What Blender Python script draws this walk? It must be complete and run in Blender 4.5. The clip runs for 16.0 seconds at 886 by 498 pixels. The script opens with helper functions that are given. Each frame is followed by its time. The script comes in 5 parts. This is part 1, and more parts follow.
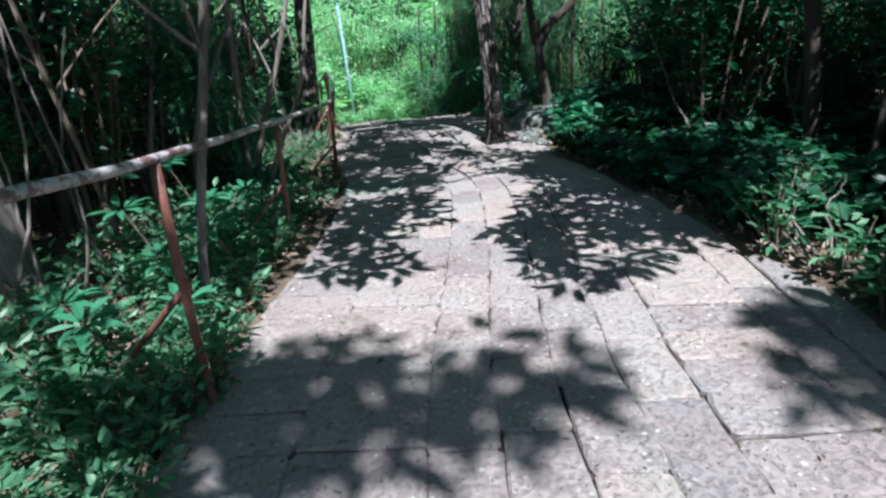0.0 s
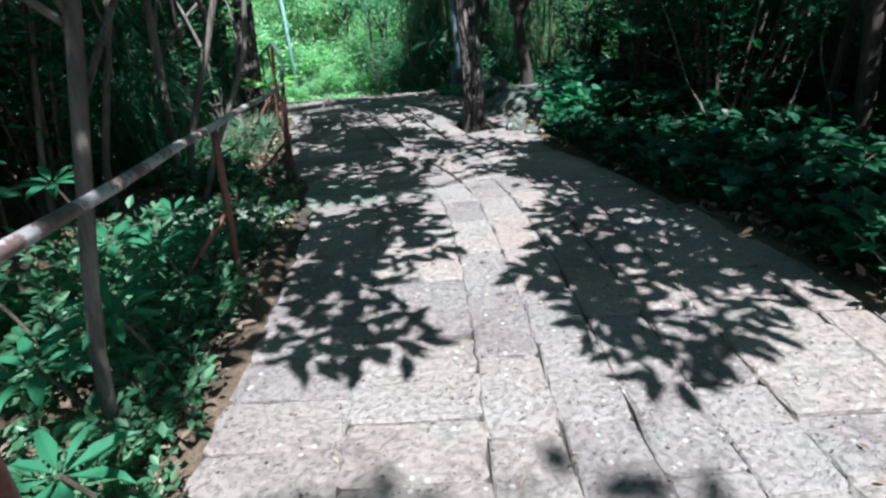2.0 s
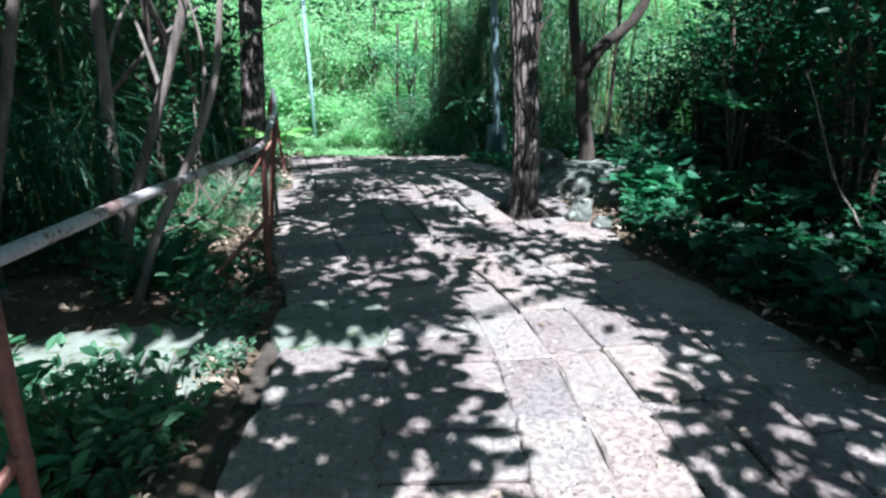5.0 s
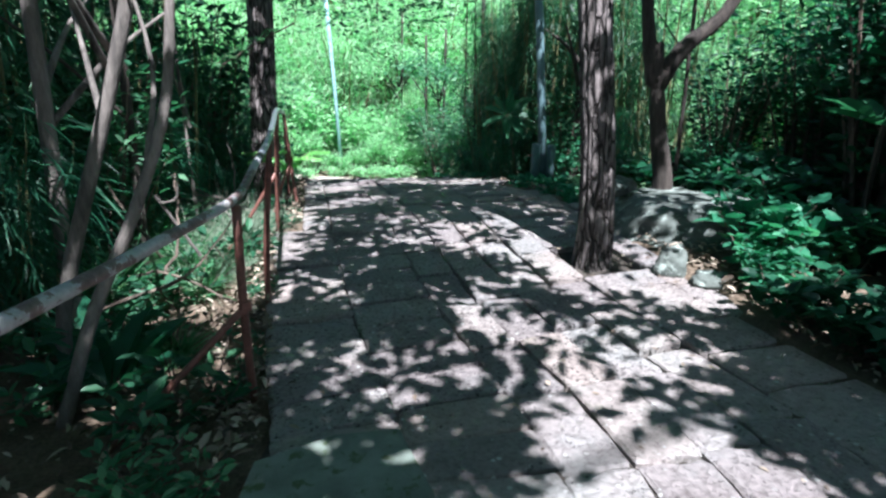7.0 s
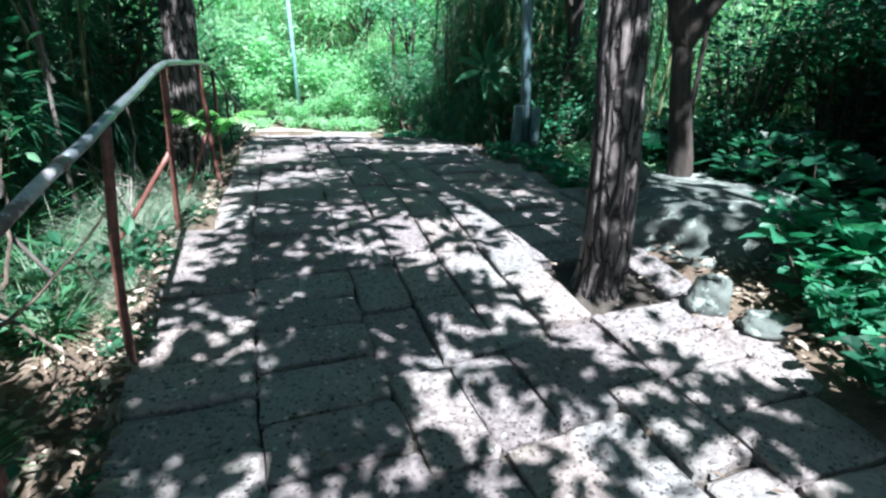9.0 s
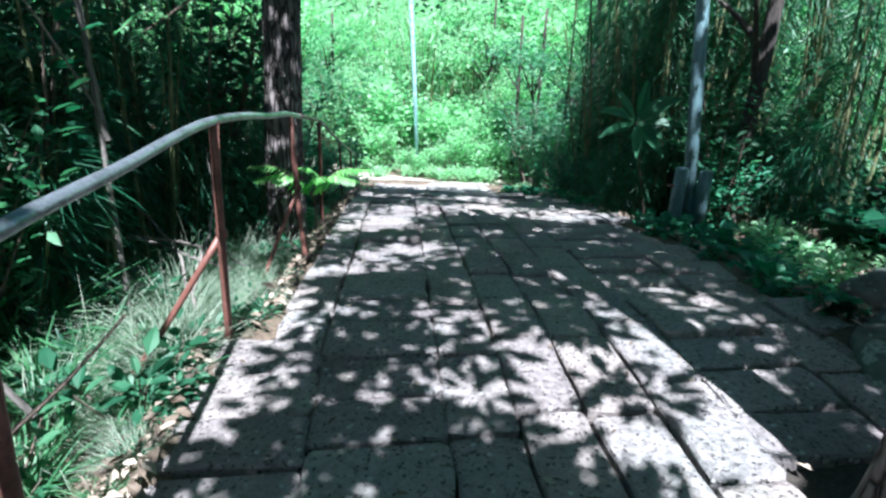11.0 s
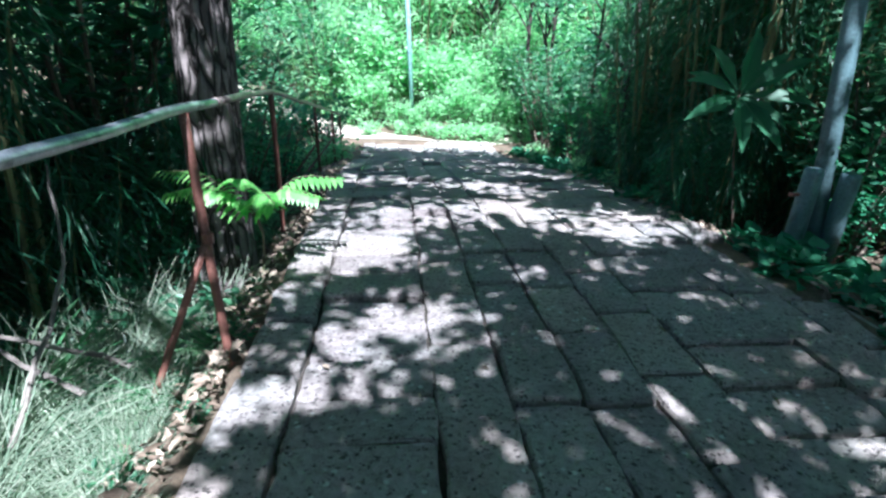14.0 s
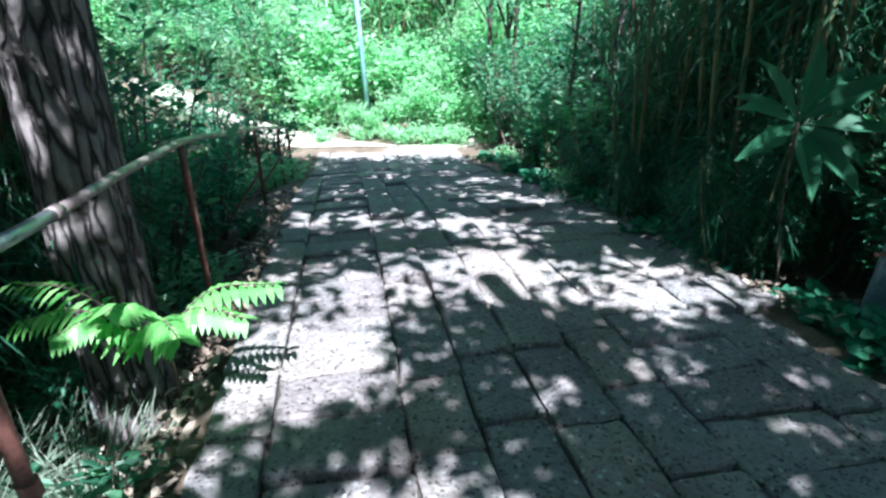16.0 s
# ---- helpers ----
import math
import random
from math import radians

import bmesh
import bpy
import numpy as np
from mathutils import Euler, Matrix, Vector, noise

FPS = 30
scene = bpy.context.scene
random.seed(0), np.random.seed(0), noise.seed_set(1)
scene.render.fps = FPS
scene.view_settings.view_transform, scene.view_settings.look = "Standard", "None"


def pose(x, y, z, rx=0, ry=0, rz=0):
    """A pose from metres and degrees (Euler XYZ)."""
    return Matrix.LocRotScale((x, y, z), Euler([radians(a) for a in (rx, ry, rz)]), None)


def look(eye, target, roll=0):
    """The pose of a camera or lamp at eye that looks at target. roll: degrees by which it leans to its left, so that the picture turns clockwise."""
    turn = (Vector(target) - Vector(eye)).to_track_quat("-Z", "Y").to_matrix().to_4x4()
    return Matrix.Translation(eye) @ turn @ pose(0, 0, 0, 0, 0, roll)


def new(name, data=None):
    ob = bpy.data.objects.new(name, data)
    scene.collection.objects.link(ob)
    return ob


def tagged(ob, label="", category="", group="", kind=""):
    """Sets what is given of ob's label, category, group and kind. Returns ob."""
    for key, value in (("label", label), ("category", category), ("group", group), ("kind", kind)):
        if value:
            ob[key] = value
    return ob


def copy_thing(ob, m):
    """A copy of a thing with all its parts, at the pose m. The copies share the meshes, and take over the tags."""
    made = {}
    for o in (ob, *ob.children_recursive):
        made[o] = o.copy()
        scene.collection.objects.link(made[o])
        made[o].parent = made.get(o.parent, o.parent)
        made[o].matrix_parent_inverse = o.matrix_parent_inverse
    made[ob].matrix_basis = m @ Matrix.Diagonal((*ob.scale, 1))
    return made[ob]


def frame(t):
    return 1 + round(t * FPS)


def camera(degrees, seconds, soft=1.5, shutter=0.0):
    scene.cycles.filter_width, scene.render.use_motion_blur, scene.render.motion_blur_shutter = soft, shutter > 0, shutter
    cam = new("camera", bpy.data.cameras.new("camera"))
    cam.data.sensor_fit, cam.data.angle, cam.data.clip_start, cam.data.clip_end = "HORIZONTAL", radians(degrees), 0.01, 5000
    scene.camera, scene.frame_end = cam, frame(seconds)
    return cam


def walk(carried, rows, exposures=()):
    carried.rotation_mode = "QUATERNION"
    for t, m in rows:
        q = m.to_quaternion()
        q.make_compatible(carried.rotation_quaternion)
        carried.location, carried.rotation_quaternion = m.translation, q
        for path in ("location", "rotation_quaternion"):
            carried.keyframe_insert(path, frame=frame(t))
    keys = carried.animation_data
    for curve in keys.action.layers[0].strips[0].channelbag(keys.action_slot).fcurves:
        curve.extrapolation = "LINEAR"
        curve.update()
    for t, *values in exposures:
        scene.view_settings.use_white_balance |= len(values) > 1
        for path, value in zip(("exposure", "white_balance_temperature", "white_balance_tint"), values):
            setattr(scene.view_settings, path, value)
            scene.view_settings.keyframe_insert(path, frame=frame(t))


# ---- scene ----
cam = camera(77.6, 16.0, soft=2.5)
# seconds, place of the eye, heading, pitch and roll
ROWS = [
    (0, 0.009, 0.008, 1.395, 0.12, -20.81, -4.23),
    (0.5, -0.104, 0.307, 1.449, 1.08, -22.98, -3.52),
    (1, -0.242, 0.584, 1.476, -6.97, -25.53, -2.01),
    (1.5, -0.283, 0.881, 1.415, -7.08, -23.42, -1.94),
    (2, -0.305, 1.187, 1.422, -5.69, -24.14, -3.37),
    (2.5, -0.293, 1.466, 1.405, -8.56, -24.05, -3.14),
    (3, -0.302, 1.849, 1.371, -4.55, -19.37, -3.55),
    (3.5, -0.329, 2.156, 1.313, -8.63, -14.17, -0.07),
    (6, -0.322, 3.495, 1.296, -2.62, -20.79, 1.15),
    (6.5, -0.367, 3.796, 1.305, -4.69, -18.94, 1.07),
    (7, -0.369, 4.152, 1.288, -1.70, -17.31, -0.43),
    (7.5, -0.355, 4.472, 1.326, -0.86, -18.76, 0.23),
    (8, -0.325, 4.826, 1.380, -6.88, -18.36, 1.30),
    (8.5, -0.267, 5.077, 1.408, -5.68, -22.02, 1.12),
    (9, -0.259, 5.340, 1.318, -5.07, -22.72, 1.39),
    (9.5, -0.180, 5.614, 1.313, 2.04, -20.64, 0.44),
    (12, -0.506, 7.143, 1.236, 8.50, -18.28, 1.08),
    (12.5, -0.548, 7.398, 1.266, 9.51, -20.13, 1.47),
    (13, -0.625, 7.704, 1.214, 6.88, -18.54, 1.87),
    (13.5, -0.647, 8.003, 1.235, 6.07, -21.74, 1.16),
    (14, -0.681, 8.264, 1.309, 6.64, -24.28, 0.49),
    (14.5, -0.740, 8.494, 1.324, 1.80, -25.86, 1.31),
    (15, -0.784, 8.764, 1.284, 0.50, -24.57, 0.22),
    (15.5, -0.842, 9.013, 1.318, 1.94, -26.18, -0.28),
    (16, -0.886, 9.292, 1.418, 2.39, -25.55, -1.06),
]


def facing(x, y, z, heading, pitch, roll):
    h, p = radians(heading), radians(pitch)
    eye = Vector((x, y, z))
    return look(eye, eye + Vector((-math.sin(h) * math.cos(p), math.cos(h) * math.cos(p), math.sin(p))), roll)


walk(cam, [(t, facing(*row)) for t, *row in ROWS],
     exposures=[(0.0, 1.30, 5850, 11), (2.5, 1.34, 5880, 8), (3.5, 1.74, 5850, 12), (6.0, 1.68, 5800, 13), (9.0, 1.98, 5700, 9), (12.0, 2.02, 5500, 10), (13.5, 2.14, 5480, 11), (16.0, 2.22, 5500, 10)])

# ---- world, sun ----
SUN = Vector((0.16, -0.50, 0.85)).normalized()
world = bpy.data.worlds.new("world")
scene.world = world
world.use_nodes = True
wn = world.node_tree.nodes
sky = wn.new("ShaderNodeTexSky")
sky.sky_type, sky.sun_disc = 'NISHITA', False
sky.sun_elevation = math.asin(SUN.z)
sky.sun_rotation = math.atan2(SUN.x, SUN.y)
wn["Background"].inputs["Strength"].default_value = 0.042
world.node_tree.links.new(sky.outputs[0], wn["Background"].inputs["Color"])
sun = new("sun", bpy.data.lights.new("sun", 'SUN'))
sun.data.energy, sun.data.angle, sun.data.color = 5.0, radians(0.53), (1.0, 0.97, 0.94)
sun.matrix_world = look(SUN * 40, (0, 0, 0))

rng = np.random.default_rng(7)


# ---- materials ----
def material(name):
    m = bpy.data.materials.new(name)
    m.use_nodes = True
    nt = m.node_tree
    return m, nt, nt.nodes["Principled BSDF"]


def node(nt, kind, **inputs):
    n = nt.nodes.new(kind)
    for k, v in inputs.items():
        n.inputs[k.replace("_", " ")].default_value = v
    return n


def ramp(nt, fac, stops):
    r = nt.nodes.new("ShaderNodeValToRGB")
    els = r.color_ramp.elements
    while len(els) < len(stops):
        els.new(0.5)
    for e, (p, c) in zip(els, stops):
        e.position, e.color = p, (*c, 1)
    nt.links.new(fac, r.inputs[0])
    return r.outputs[0]


def blend(nt, kind, fac, a, b):
    n = nt.nodes.new("ShaderNodeMix")
    n.data_type, n.blend_type = 'RGBA', kind
    for socket, v in ((n.inputs[0], fac), (n.inputs[6], a), (n.inputs[7], b)):
        if isinstance(v, (int, float)):
            socket.default_value = v
        elif isinstance(v, tuple):
            socket.default_value = (*v, 1)
        else:
            nt.links.new(v, socket)
    return n.outputs[2]


def relief(nt, bsdf, height, strength, distance):
    b = node(nt, "ShaderNodeBump", Strength=strength, Distance=distance)
    nt.links.new(height, b.inputs["Height"])
    nt.links.new(b.outputs[0], bsdf.inputs["Normal"])
    return b


def noise_fac(nt, scale, detail=6.0, rough=0.6, stretch=None, coords="Object"):
    tc = nt.nodes.new("ShaderNodeTexCoord")
    n = node(nt, "ShaderNodeTexNoise", Scale=scale, Detail=detail, Roughness=rough)
    if stretch:
        mp = nt.nodes.new("ShaderNodeMapping")
        mp.inputs["Scale"].default_value = stretch
        nt.links.new(tc.outputs[coords], mp.inputs[0])
        nt.links.new(mp.outputs[0], n.inputs["Vector"])
    else:
        nt.links.new(tc.outputs[coords], n.inputs["Vector"])
    return n.outputs["Fac"]


def world_noise(nt, scale, detail=6.0, rough=0.6):
    g = nt.nodes.new("ShaderNodeNewGeometry")
    n = node(nt, "ShaderNodeTexNoise", Scale=scale, Detail=detail, Roughness=rough)
    nt.links.new(g.outputs["Position"], n.inputs["Vector"])
    return n.outputs["Fac"]


def laterite_material(name, low, high, depth):
    m, nt, b = material(name)
    g = nt.nodes.new("ShaderNodeNewGeometry")
    info = nt.nodes.new("ShaderNodeObjectInfo")
    big = world_noise(nt, 1.7, 4)
    fine = world_noise(nt, 38, 7, 0.7)
    col = ramp(nt, big, [(0.3, (0.22, 0.195, 0.19)), (0.5, (0.30, 0.275, 0.27)), (0.62, (0.28, 0.28, 0.275)), (0.75, (0.36, 0.315, 0.29))])
    tone = ramp(nt, info.outputs["Random"], [(0.0, (0.78, 0.74, 0.74)), (0.5, (1.0, 0.98, 0.96)), (1.0, (1.1, 1.02, 0.95))])
    col = blend(nt, 'MULTIPLY', 1.0, col, tone)
    grain = ramp(nt, fine, [(0.32, (0.62, 0.6, 0.58)), (0.5, (1, 1, 1)), (0.7, (1.25, 1.23, 1.2))])
    col = blend(nt, 'MULTIPLY', 0.8, col, grain)
    # lichen spots
    lich = node(nt, "ShaderNodeTexVoronoi", Scale=21.0)
    nt.links.new(g.outputs["Position"], lich.inputs["Vector"])
    lf = ramp(nt, lich.outputs["Distance"], [(0.0, (1, 1, 1)), (0.16, (1, 1, 1)), (0.24, (0, 0, 0))])
    gate = ramp(nt, world_noise(nt, 5.0, 3), [(0.5, (0, 0, 0)), (0.6, (1, 1, 1))])
    lf = blend(nt, 'MULTIPLY', 1.0, lf, gate)
    col = blend(nt, 'MIX', lf, col, (0.5, 0.5, 0.47))
    # moss
    moss = ramp(nt, world_noise(nt, 2.3, 5, 0.7), [(0.62, (0, 0, 0)), (0.75, (0.5, 0.5, 0.5))])
    col = blend(nt, 'MIX', moss, col, (0.16, 0.19, 0.08))
    # pits
    pit = node(nt, "ShaderNodeTexVoronoi", Scale=34.0)
    wob = node(nt, "ShaderNodeTexNoise", Scale=30.0, Detail=3.0)
    nt.links.new(g.outputs["Position"], wob.inputs["Vector"])
    mixv = nt.nodes.new("ShaderNodeVectorMath")
    mixv.operation = 'MULTIPLY_ADD'
    mixv.inputs[1].default_value = (0.03, 0.03, 0.03)
    nt.links.new(wob.outputs["Color"], mixv.inputs[0])
    nt.links.new(g.outputs["Position"], mixv.inputs[2])
    nt.links.new(mixv.outputs[0], pit.inputs["Vector"])
    pf = ramp(nt, pit.outputs["Distance"], [(0.1, (0, 0, 0)), (0.3, (1, 1, 1))])
    pg = ramp(nt, world_noise(nt, 11.0, 3), [(0.94 - high, (1, 1, 1)), (1.06 - high, (0, 0, 0))])
    pits = blend(nt, 'LIGHTEN', 1.0, pf, pg)
    small = ramp(nt, world_noise(nt, 48, 3, 0.5), [(low - 0.07, (0.12, 0.12, 0.12)), (low - 0.02, (1, 1, 1))])
    holes = ramp(nt, world_noise(nt, 24, 4, 0.6), [(low - 0.09, (0.1, 0.1, 0.1)), (low - 0.04, (1, 1, 1))])
    pits = blend(nt, 'DARKEN', 1.0, pits, small)
    pits = blend(nt, 'DARKEN', 1.0, pits, holes)
    col = blend(nt, 'MULTIPLY', 0.8, col, pits)
    col = blend(nt, 'MULTIPLY', 1.0, col, (depth, depth, depth))
    nt.links.new(col, b.inputs["Base Color"])
    b.inputs["Roughness"].default_value = 0.85
    h = blend(nt, 'MULTIPLY', 1.0, pits, grain)
    relief(nt, b, h, 0.9, 0.015)
    return m


def earth_material(name, a, c, scale=3.0, litter=True):
    m, nt, b = material(name)
    col = ramp(nt, world_noise(nt, scale, 8, 0.7), [(0.3, a), (0.6, c), (0.8, tuple(min(1, v * 1.4) for v in c))])
    fine = world_noise(nt, 60, 5, 0.7)
    col = blend(nt, 'MULTIPLY', 0.7, col, ramp(nt, fine, [(0.35, (0.4, 0.4, 0.4)), (0.65, (1.3, 1.3, 1.3))]))
    nt.links.new(col, b.inputs["Base Color"])
    b.inputs["Roughness"].default_value = 0.95
    relief(nt, b, fine, 0.7, 0.02)
    return m


def leaf_material(name, dark, mid, light, rough=0.45, glow=0.35):
    m, nt, b = material(name)
    g = nt.nodes.new("ShaderNodeNewGeometry")
    col = ramp(nt, g.outputs["Random Per Island"], [(0.0, dark), (0.55, mid), (1.0, light)])
    col = blend(nt, 'MULTIPLY', 0.5, col, ramp(nt, world_noise(nt, 9, 3), [(0.3, (0.6, 0.65, 0.6)), (0.7, (1.25, 1.2, 1.1))]))
    nt.links.new(col, b.inputs["Base Color"])
    b.inputs["Roughness"].default_value = rough
    b.inputs["Specular IOR Level"].default_value = 0.4
    tr = nt.nodes.new("ShaderNodeBsdfTranslucent")
    tcol = blend(nt, 'MULTIPLY', 1.0, col, (1.3, 1.9, 1.35))
    nt.links.new(tcol, tr.inputs["Color"])
    mx = nt.nodes.new("ShaderNodeMixShader")
    mx.inputs[0].default_value = glow
    nt.links.new(b.outputs[0], mx.inputs[1])
    nt.links.new(tr.outputs[0], mx.inputs[2])
    nt.links.new(mx.outputs[0], nt.nodes["Material Output"].inputs["Surface"])
    return m


def bark_material(name, dark, light, scale=9.0, plates=0.0):
    m, nt, b = material(name)
    f = noise_fac(nt, scale, 8, 0.7, (1, 1, 0.14))
    fine = noise_fac(nt, scale * 5, 6, 0.7, (1, 1, 0.3))
    col = ramp(nt, f, [(0.36, dark), (0.55, light), (0.75, tuple(min(1, v * 1.35) for v in light))])
    col = blend(nt, 'MULTIPLY', 0.6, col, ramp(nt, fine, [(0.3, (0.45, 0.45, 0.45)), (0.65, (1.25, 1.25, 1.25))]))
    height = blend(nt, 'ADD', 0.35, f, fine)
    if plates:
        tc = nt.nodes.new("ShaderNodeTexCoord")
        warp = node(nt, "ShaderNodeTexNoise", Scale=5.0, Detail=4.0)
        nt.links.new(tc.outputs["Object"], warp.inputs["Vector"])
        add = nt.nodes.new("ShaderNodeVectorMath")
        add.operation = 'MULTIPLY_ADD'
        add.inputs[1].default_value = (0.07, 0.07, 0.3)
        nt.links.new(warp.outputs["Color"], add.inputs[0])
        nt.links.new(tc.outputs["Object"], add.inputs[2])
        mp = nt.nodes.new("ShaderNodeMapping")
        mp.inputs["Scale"].default_value = (1, 1, 0.16)
        nt.links.new(add.outputs[0], mp.inputs[0])
        vor = node(nt, "ShaderNodeTexVoronoi", Scale=plates)
        vor.feature = 'DISTANCE_TO_EDGE'
        nt.links.new(mp.outputs[0], vor.inputs["Vector"])
        crack = ramp(nt, vor.outputs["Distance"], [(0.02, (0.12, 0.11, 0.1)), (0.12, (0.75, 0.75, 0.75)), (0.3, (1, 1, 1))])
        col = blend(nt, 'MULTIPLY', 1.0, col, crack)
        height = blend(nt, 'ADD', 0.3, crack, fine)
    nt.links.new(col, b.inputs["Base Color"])
    b.inputs["Roughness"].default_value = 0.9
    relief(nt, b, height, 1.0, 0.04 if plates else 0.03)
    return m


def rust_material(name, paint, bare, wear=0.6, rough=0.5, metal=0.15):
    m, nt, b = material(name)
    n = noise_fac(nt, 7, 6, 0.7)
    g = nt.nodes.new("ShaderNodeNewGeometry")
    col = ramp(nt, n, [(0.35, tuple(v * 0.45 for v in paint)), (0.5, paint), (wear, paint), (wear + 0.06, bare)])
    fine = noise_fac(nt, 60, 4)
    col = blend(nt, 'MULTIPLY', 0.5, col, ramp(nt, fine, [(0.3, (0.5, 0.5, 0.5)), (0.7, (1.2, 1.2, 1.2))]))
    nt.links.new(col, b.inputs["Base Color"])
    b.inputs["Roughness"].default_value = rough
    b.inputs["Metallic"].default_value = metal
    relief(nt, b, fine, 0.4, 0.004)
    return m


def stone_material(name, a, c, spot):
    m, nt, b = material(name)
    n = world_noise(nt, 6, 8, 0.65)
    col = ramp(nt, n, [(0.3, a), (0.65, c)])
    f = ramp(nt, world_noise(nt, 13, 4, 0.6), [(0.56, (0, 0, 0)), (0.64, (1, 1, 1))])
    col = blend(nt, 'MIX', f, col, spot)
    nt.links.new(col, b.inputs["Base Color"])
    b.inputs["Roughness"].default_value = 0.9
    relief(nt, b, world_noise(nt, 40, 7, 0.7), 0.7, 0.015)
    return m


LATERITE = laterite_material("laterite", 0.40, 0.53, 0.95)
LATERITE_WORN = laterite_material("worn_laterite", 0.34, 0.42, 1.0)
EARTH = earth_material("forest_soil", (0.07, 0.05, 0.035), (0.17, 0.125, 0.085))
JOINT_DUSTY = earth_material("dusty_joint_soil", (0.03, 0.024, 0.018), (0.08, 0.068, 0.055))
SAND = earth_material("pale_dirt", (0.42, 0.36, 0.28), (0.56, 0.5, 0.42), 1.5)
LITTER = leaf_material("dead_leaves", (0.06, 0.042, 0.03), (0.2, 0.15, 0.115), (0.48, 0.4, 0.33), 0.7, 0.1)
LEAF = leaf_material("green_leaves", (0.015, 0.065, 0.035), (0.03, 0.115, 0.06), (0.065, 0.18, 0.09))
# Darker copy of LEAF: forest shade is put into the colour.
LEAF_SHADED = leaf_material("shade_darkened_leaves", (0.008, 0.045, 0.026), (0.015, 0.085, 0.046), (0.028, 0.13, 0.065))
# Lighter copy of LEAF, with sunlight put into the colour.
LEAF_LIGHT = leaf_material("sun_painted_leaves", (0.07, 0.2, 0.1), (0.13, 0.3, 0.15), (0.22, 0.41, 0.25), 0.5, 0.5)
# Paled well past leaf green: haze and glaring sun are painted in.
LEAF_FAR = leaf_material("far_sun_haze_painted_leaves", (0.14, 0.3, 0.165), (0.27, 0.45, 0.275), (0.44, 0.6, 0.42), 0.5, 0.5)
LEAF_FRESH = leaf_material("fresh_leaves", (0.1, 0.3, 0.08), (0.17, 0.42, 0.12), (0.3, 0.52, 0.2), 0.4, 0.45)
# Mid green brightened over LEAF, so half sun is part of the colour.
LEAF_MID = leaf_material("mid_green_half_lit_leaves", (0.03, 0.115, 0.062), (0.065, 0.185, 0.1), (0.14, 0.28, 0.17), 0.45, 0.4)
LEAF_BLUE = leaf_material("bluish_leaves", (0.02, 0.12, 0.07), (0.04, 0.19, 0.105), (0.085, 0.28, 0.16))
GRASS = leaf_material("grass_blades", (0.04, 0.15, 0.06), (0.08, 0.22, 0.1), (0.25, 0.34, 0.22), 0.5, 0.4)
DRY_GRASS = leaf_material("dry_grass", (0.075, 0.13, 0.085), (0.18, 0.23, 0.17), (0.38, 0.4, 0.34), 0.6, 0.3)
BARK = bark_material("fissured_bark", (0.1, 0.085, 0.078), (0.235, 0.2, 0.19), 9.0, 21.0)
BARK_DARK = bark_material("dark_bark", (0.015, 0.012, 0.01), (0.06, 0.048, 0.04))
BARK_PALE = bark_material("pale_bark", (0.05, 0.045, 0.04), (0.2, 0.175, 0.155), 6)
TWIG = bark_material("twig_bark", (0.05, 0.04, 0.03), (0.17, 0.13, 0.1), 14)
CANE = bark_material("bamboo_cane", (0.05, 0.06, 0.025), (0.16, 0.17, 0.075), 5)
RUST = rust_material("red_brown_paint", (0.20, 0.085, 0.065), (0.28, 0.16, 0.13), 0.62)
RAILING = rust_material("worn_rail_paint", (0.23, 0.155, 0.145), (0.45, 0.43, 0.44), 0.43)
RAILING_OLD = rust_material("weathered_rail", (0.22, 0.175, 0.165), (0.38, 0.36, 0.35), 0.56, 0.4, 0.3)
STEEL = rust_material("bare_steel", (0.36, 0.4, 0.44), (0.3, 0.22, 0.2), 0.66, 0.34, 0.75)
GREY_PAINT = rust_material("grey_green_paint", (0.13, 0.215, 0.235), (0.19, 0.285, 0.3), 0.6)
BLUE_PAINT = rust_material("pale_blue_paint", (0.35, 0.6, 0.62), (0.45, 0.68, 0.7), 0.6)
STONE = stone_material("lichened_stone", (0.04, 0.05, 0.045), (0.15, 0.17, 0.15), (0.32, 0.37, 0.33))
SLAB = stone_material("green_grey_slab", (0.11, 0.135, 0.11), (0.22, 0.26, 0.225), (0.08, 0.115, 0.055))


# ---- mesh helpers ----
def mesh_object(name, verts, faces, mat, smooth=False):
    me = bpy.data.meshes.new(name)
    me.from_pydata([tuple(v) for v in verts], [], faces)
    me.materials.append(mat)
    if smooth:
        me.polygons.foreach_set("use_smooth", [True] * len(me.polygons))
    me.update()
    return new(name, me)


def child(ob, parent, label=""):
    ob.parent = parent
    return tagged(ob, label)


def thing(name, place, label, category, group="", kind=""):
    ob = new(name)
    ob.matrix_basis = Matrix.Translation(place)
    ob.empty_display_size = 0.1
    return tagged(ob, label, category, group, kind)


class Bag:
    """Vertices and faces gathered for one mesh."""

    def __init__(self):
        self.v, self.f, self.n = [], [], 0

    def add(self, v, f):
        self.v.append(np.asarray(v, float))
        self.f.extend([tuple(i + self.n for i in q) for q in f])
        self.n += len(v)

    def many(self, v, template_faces, k):
        v = np.asarray(v, float)
        count = len(v) // k
        base = self.n
        for i in range(count):
            o = base + i * k
            self.f.extend([tuple(j + o for j in q) for q in template_faces])
        self.v.append(v)
        self.n += len(v)

    def make(self, name, mat, parent=None, label="", smooth=False):
        ob = mesh_object(name, np.concatenate(self.v) if self.v else [], self.f, mat, smooth)
        if parent:
            child(ob, parent, label)
        return ob


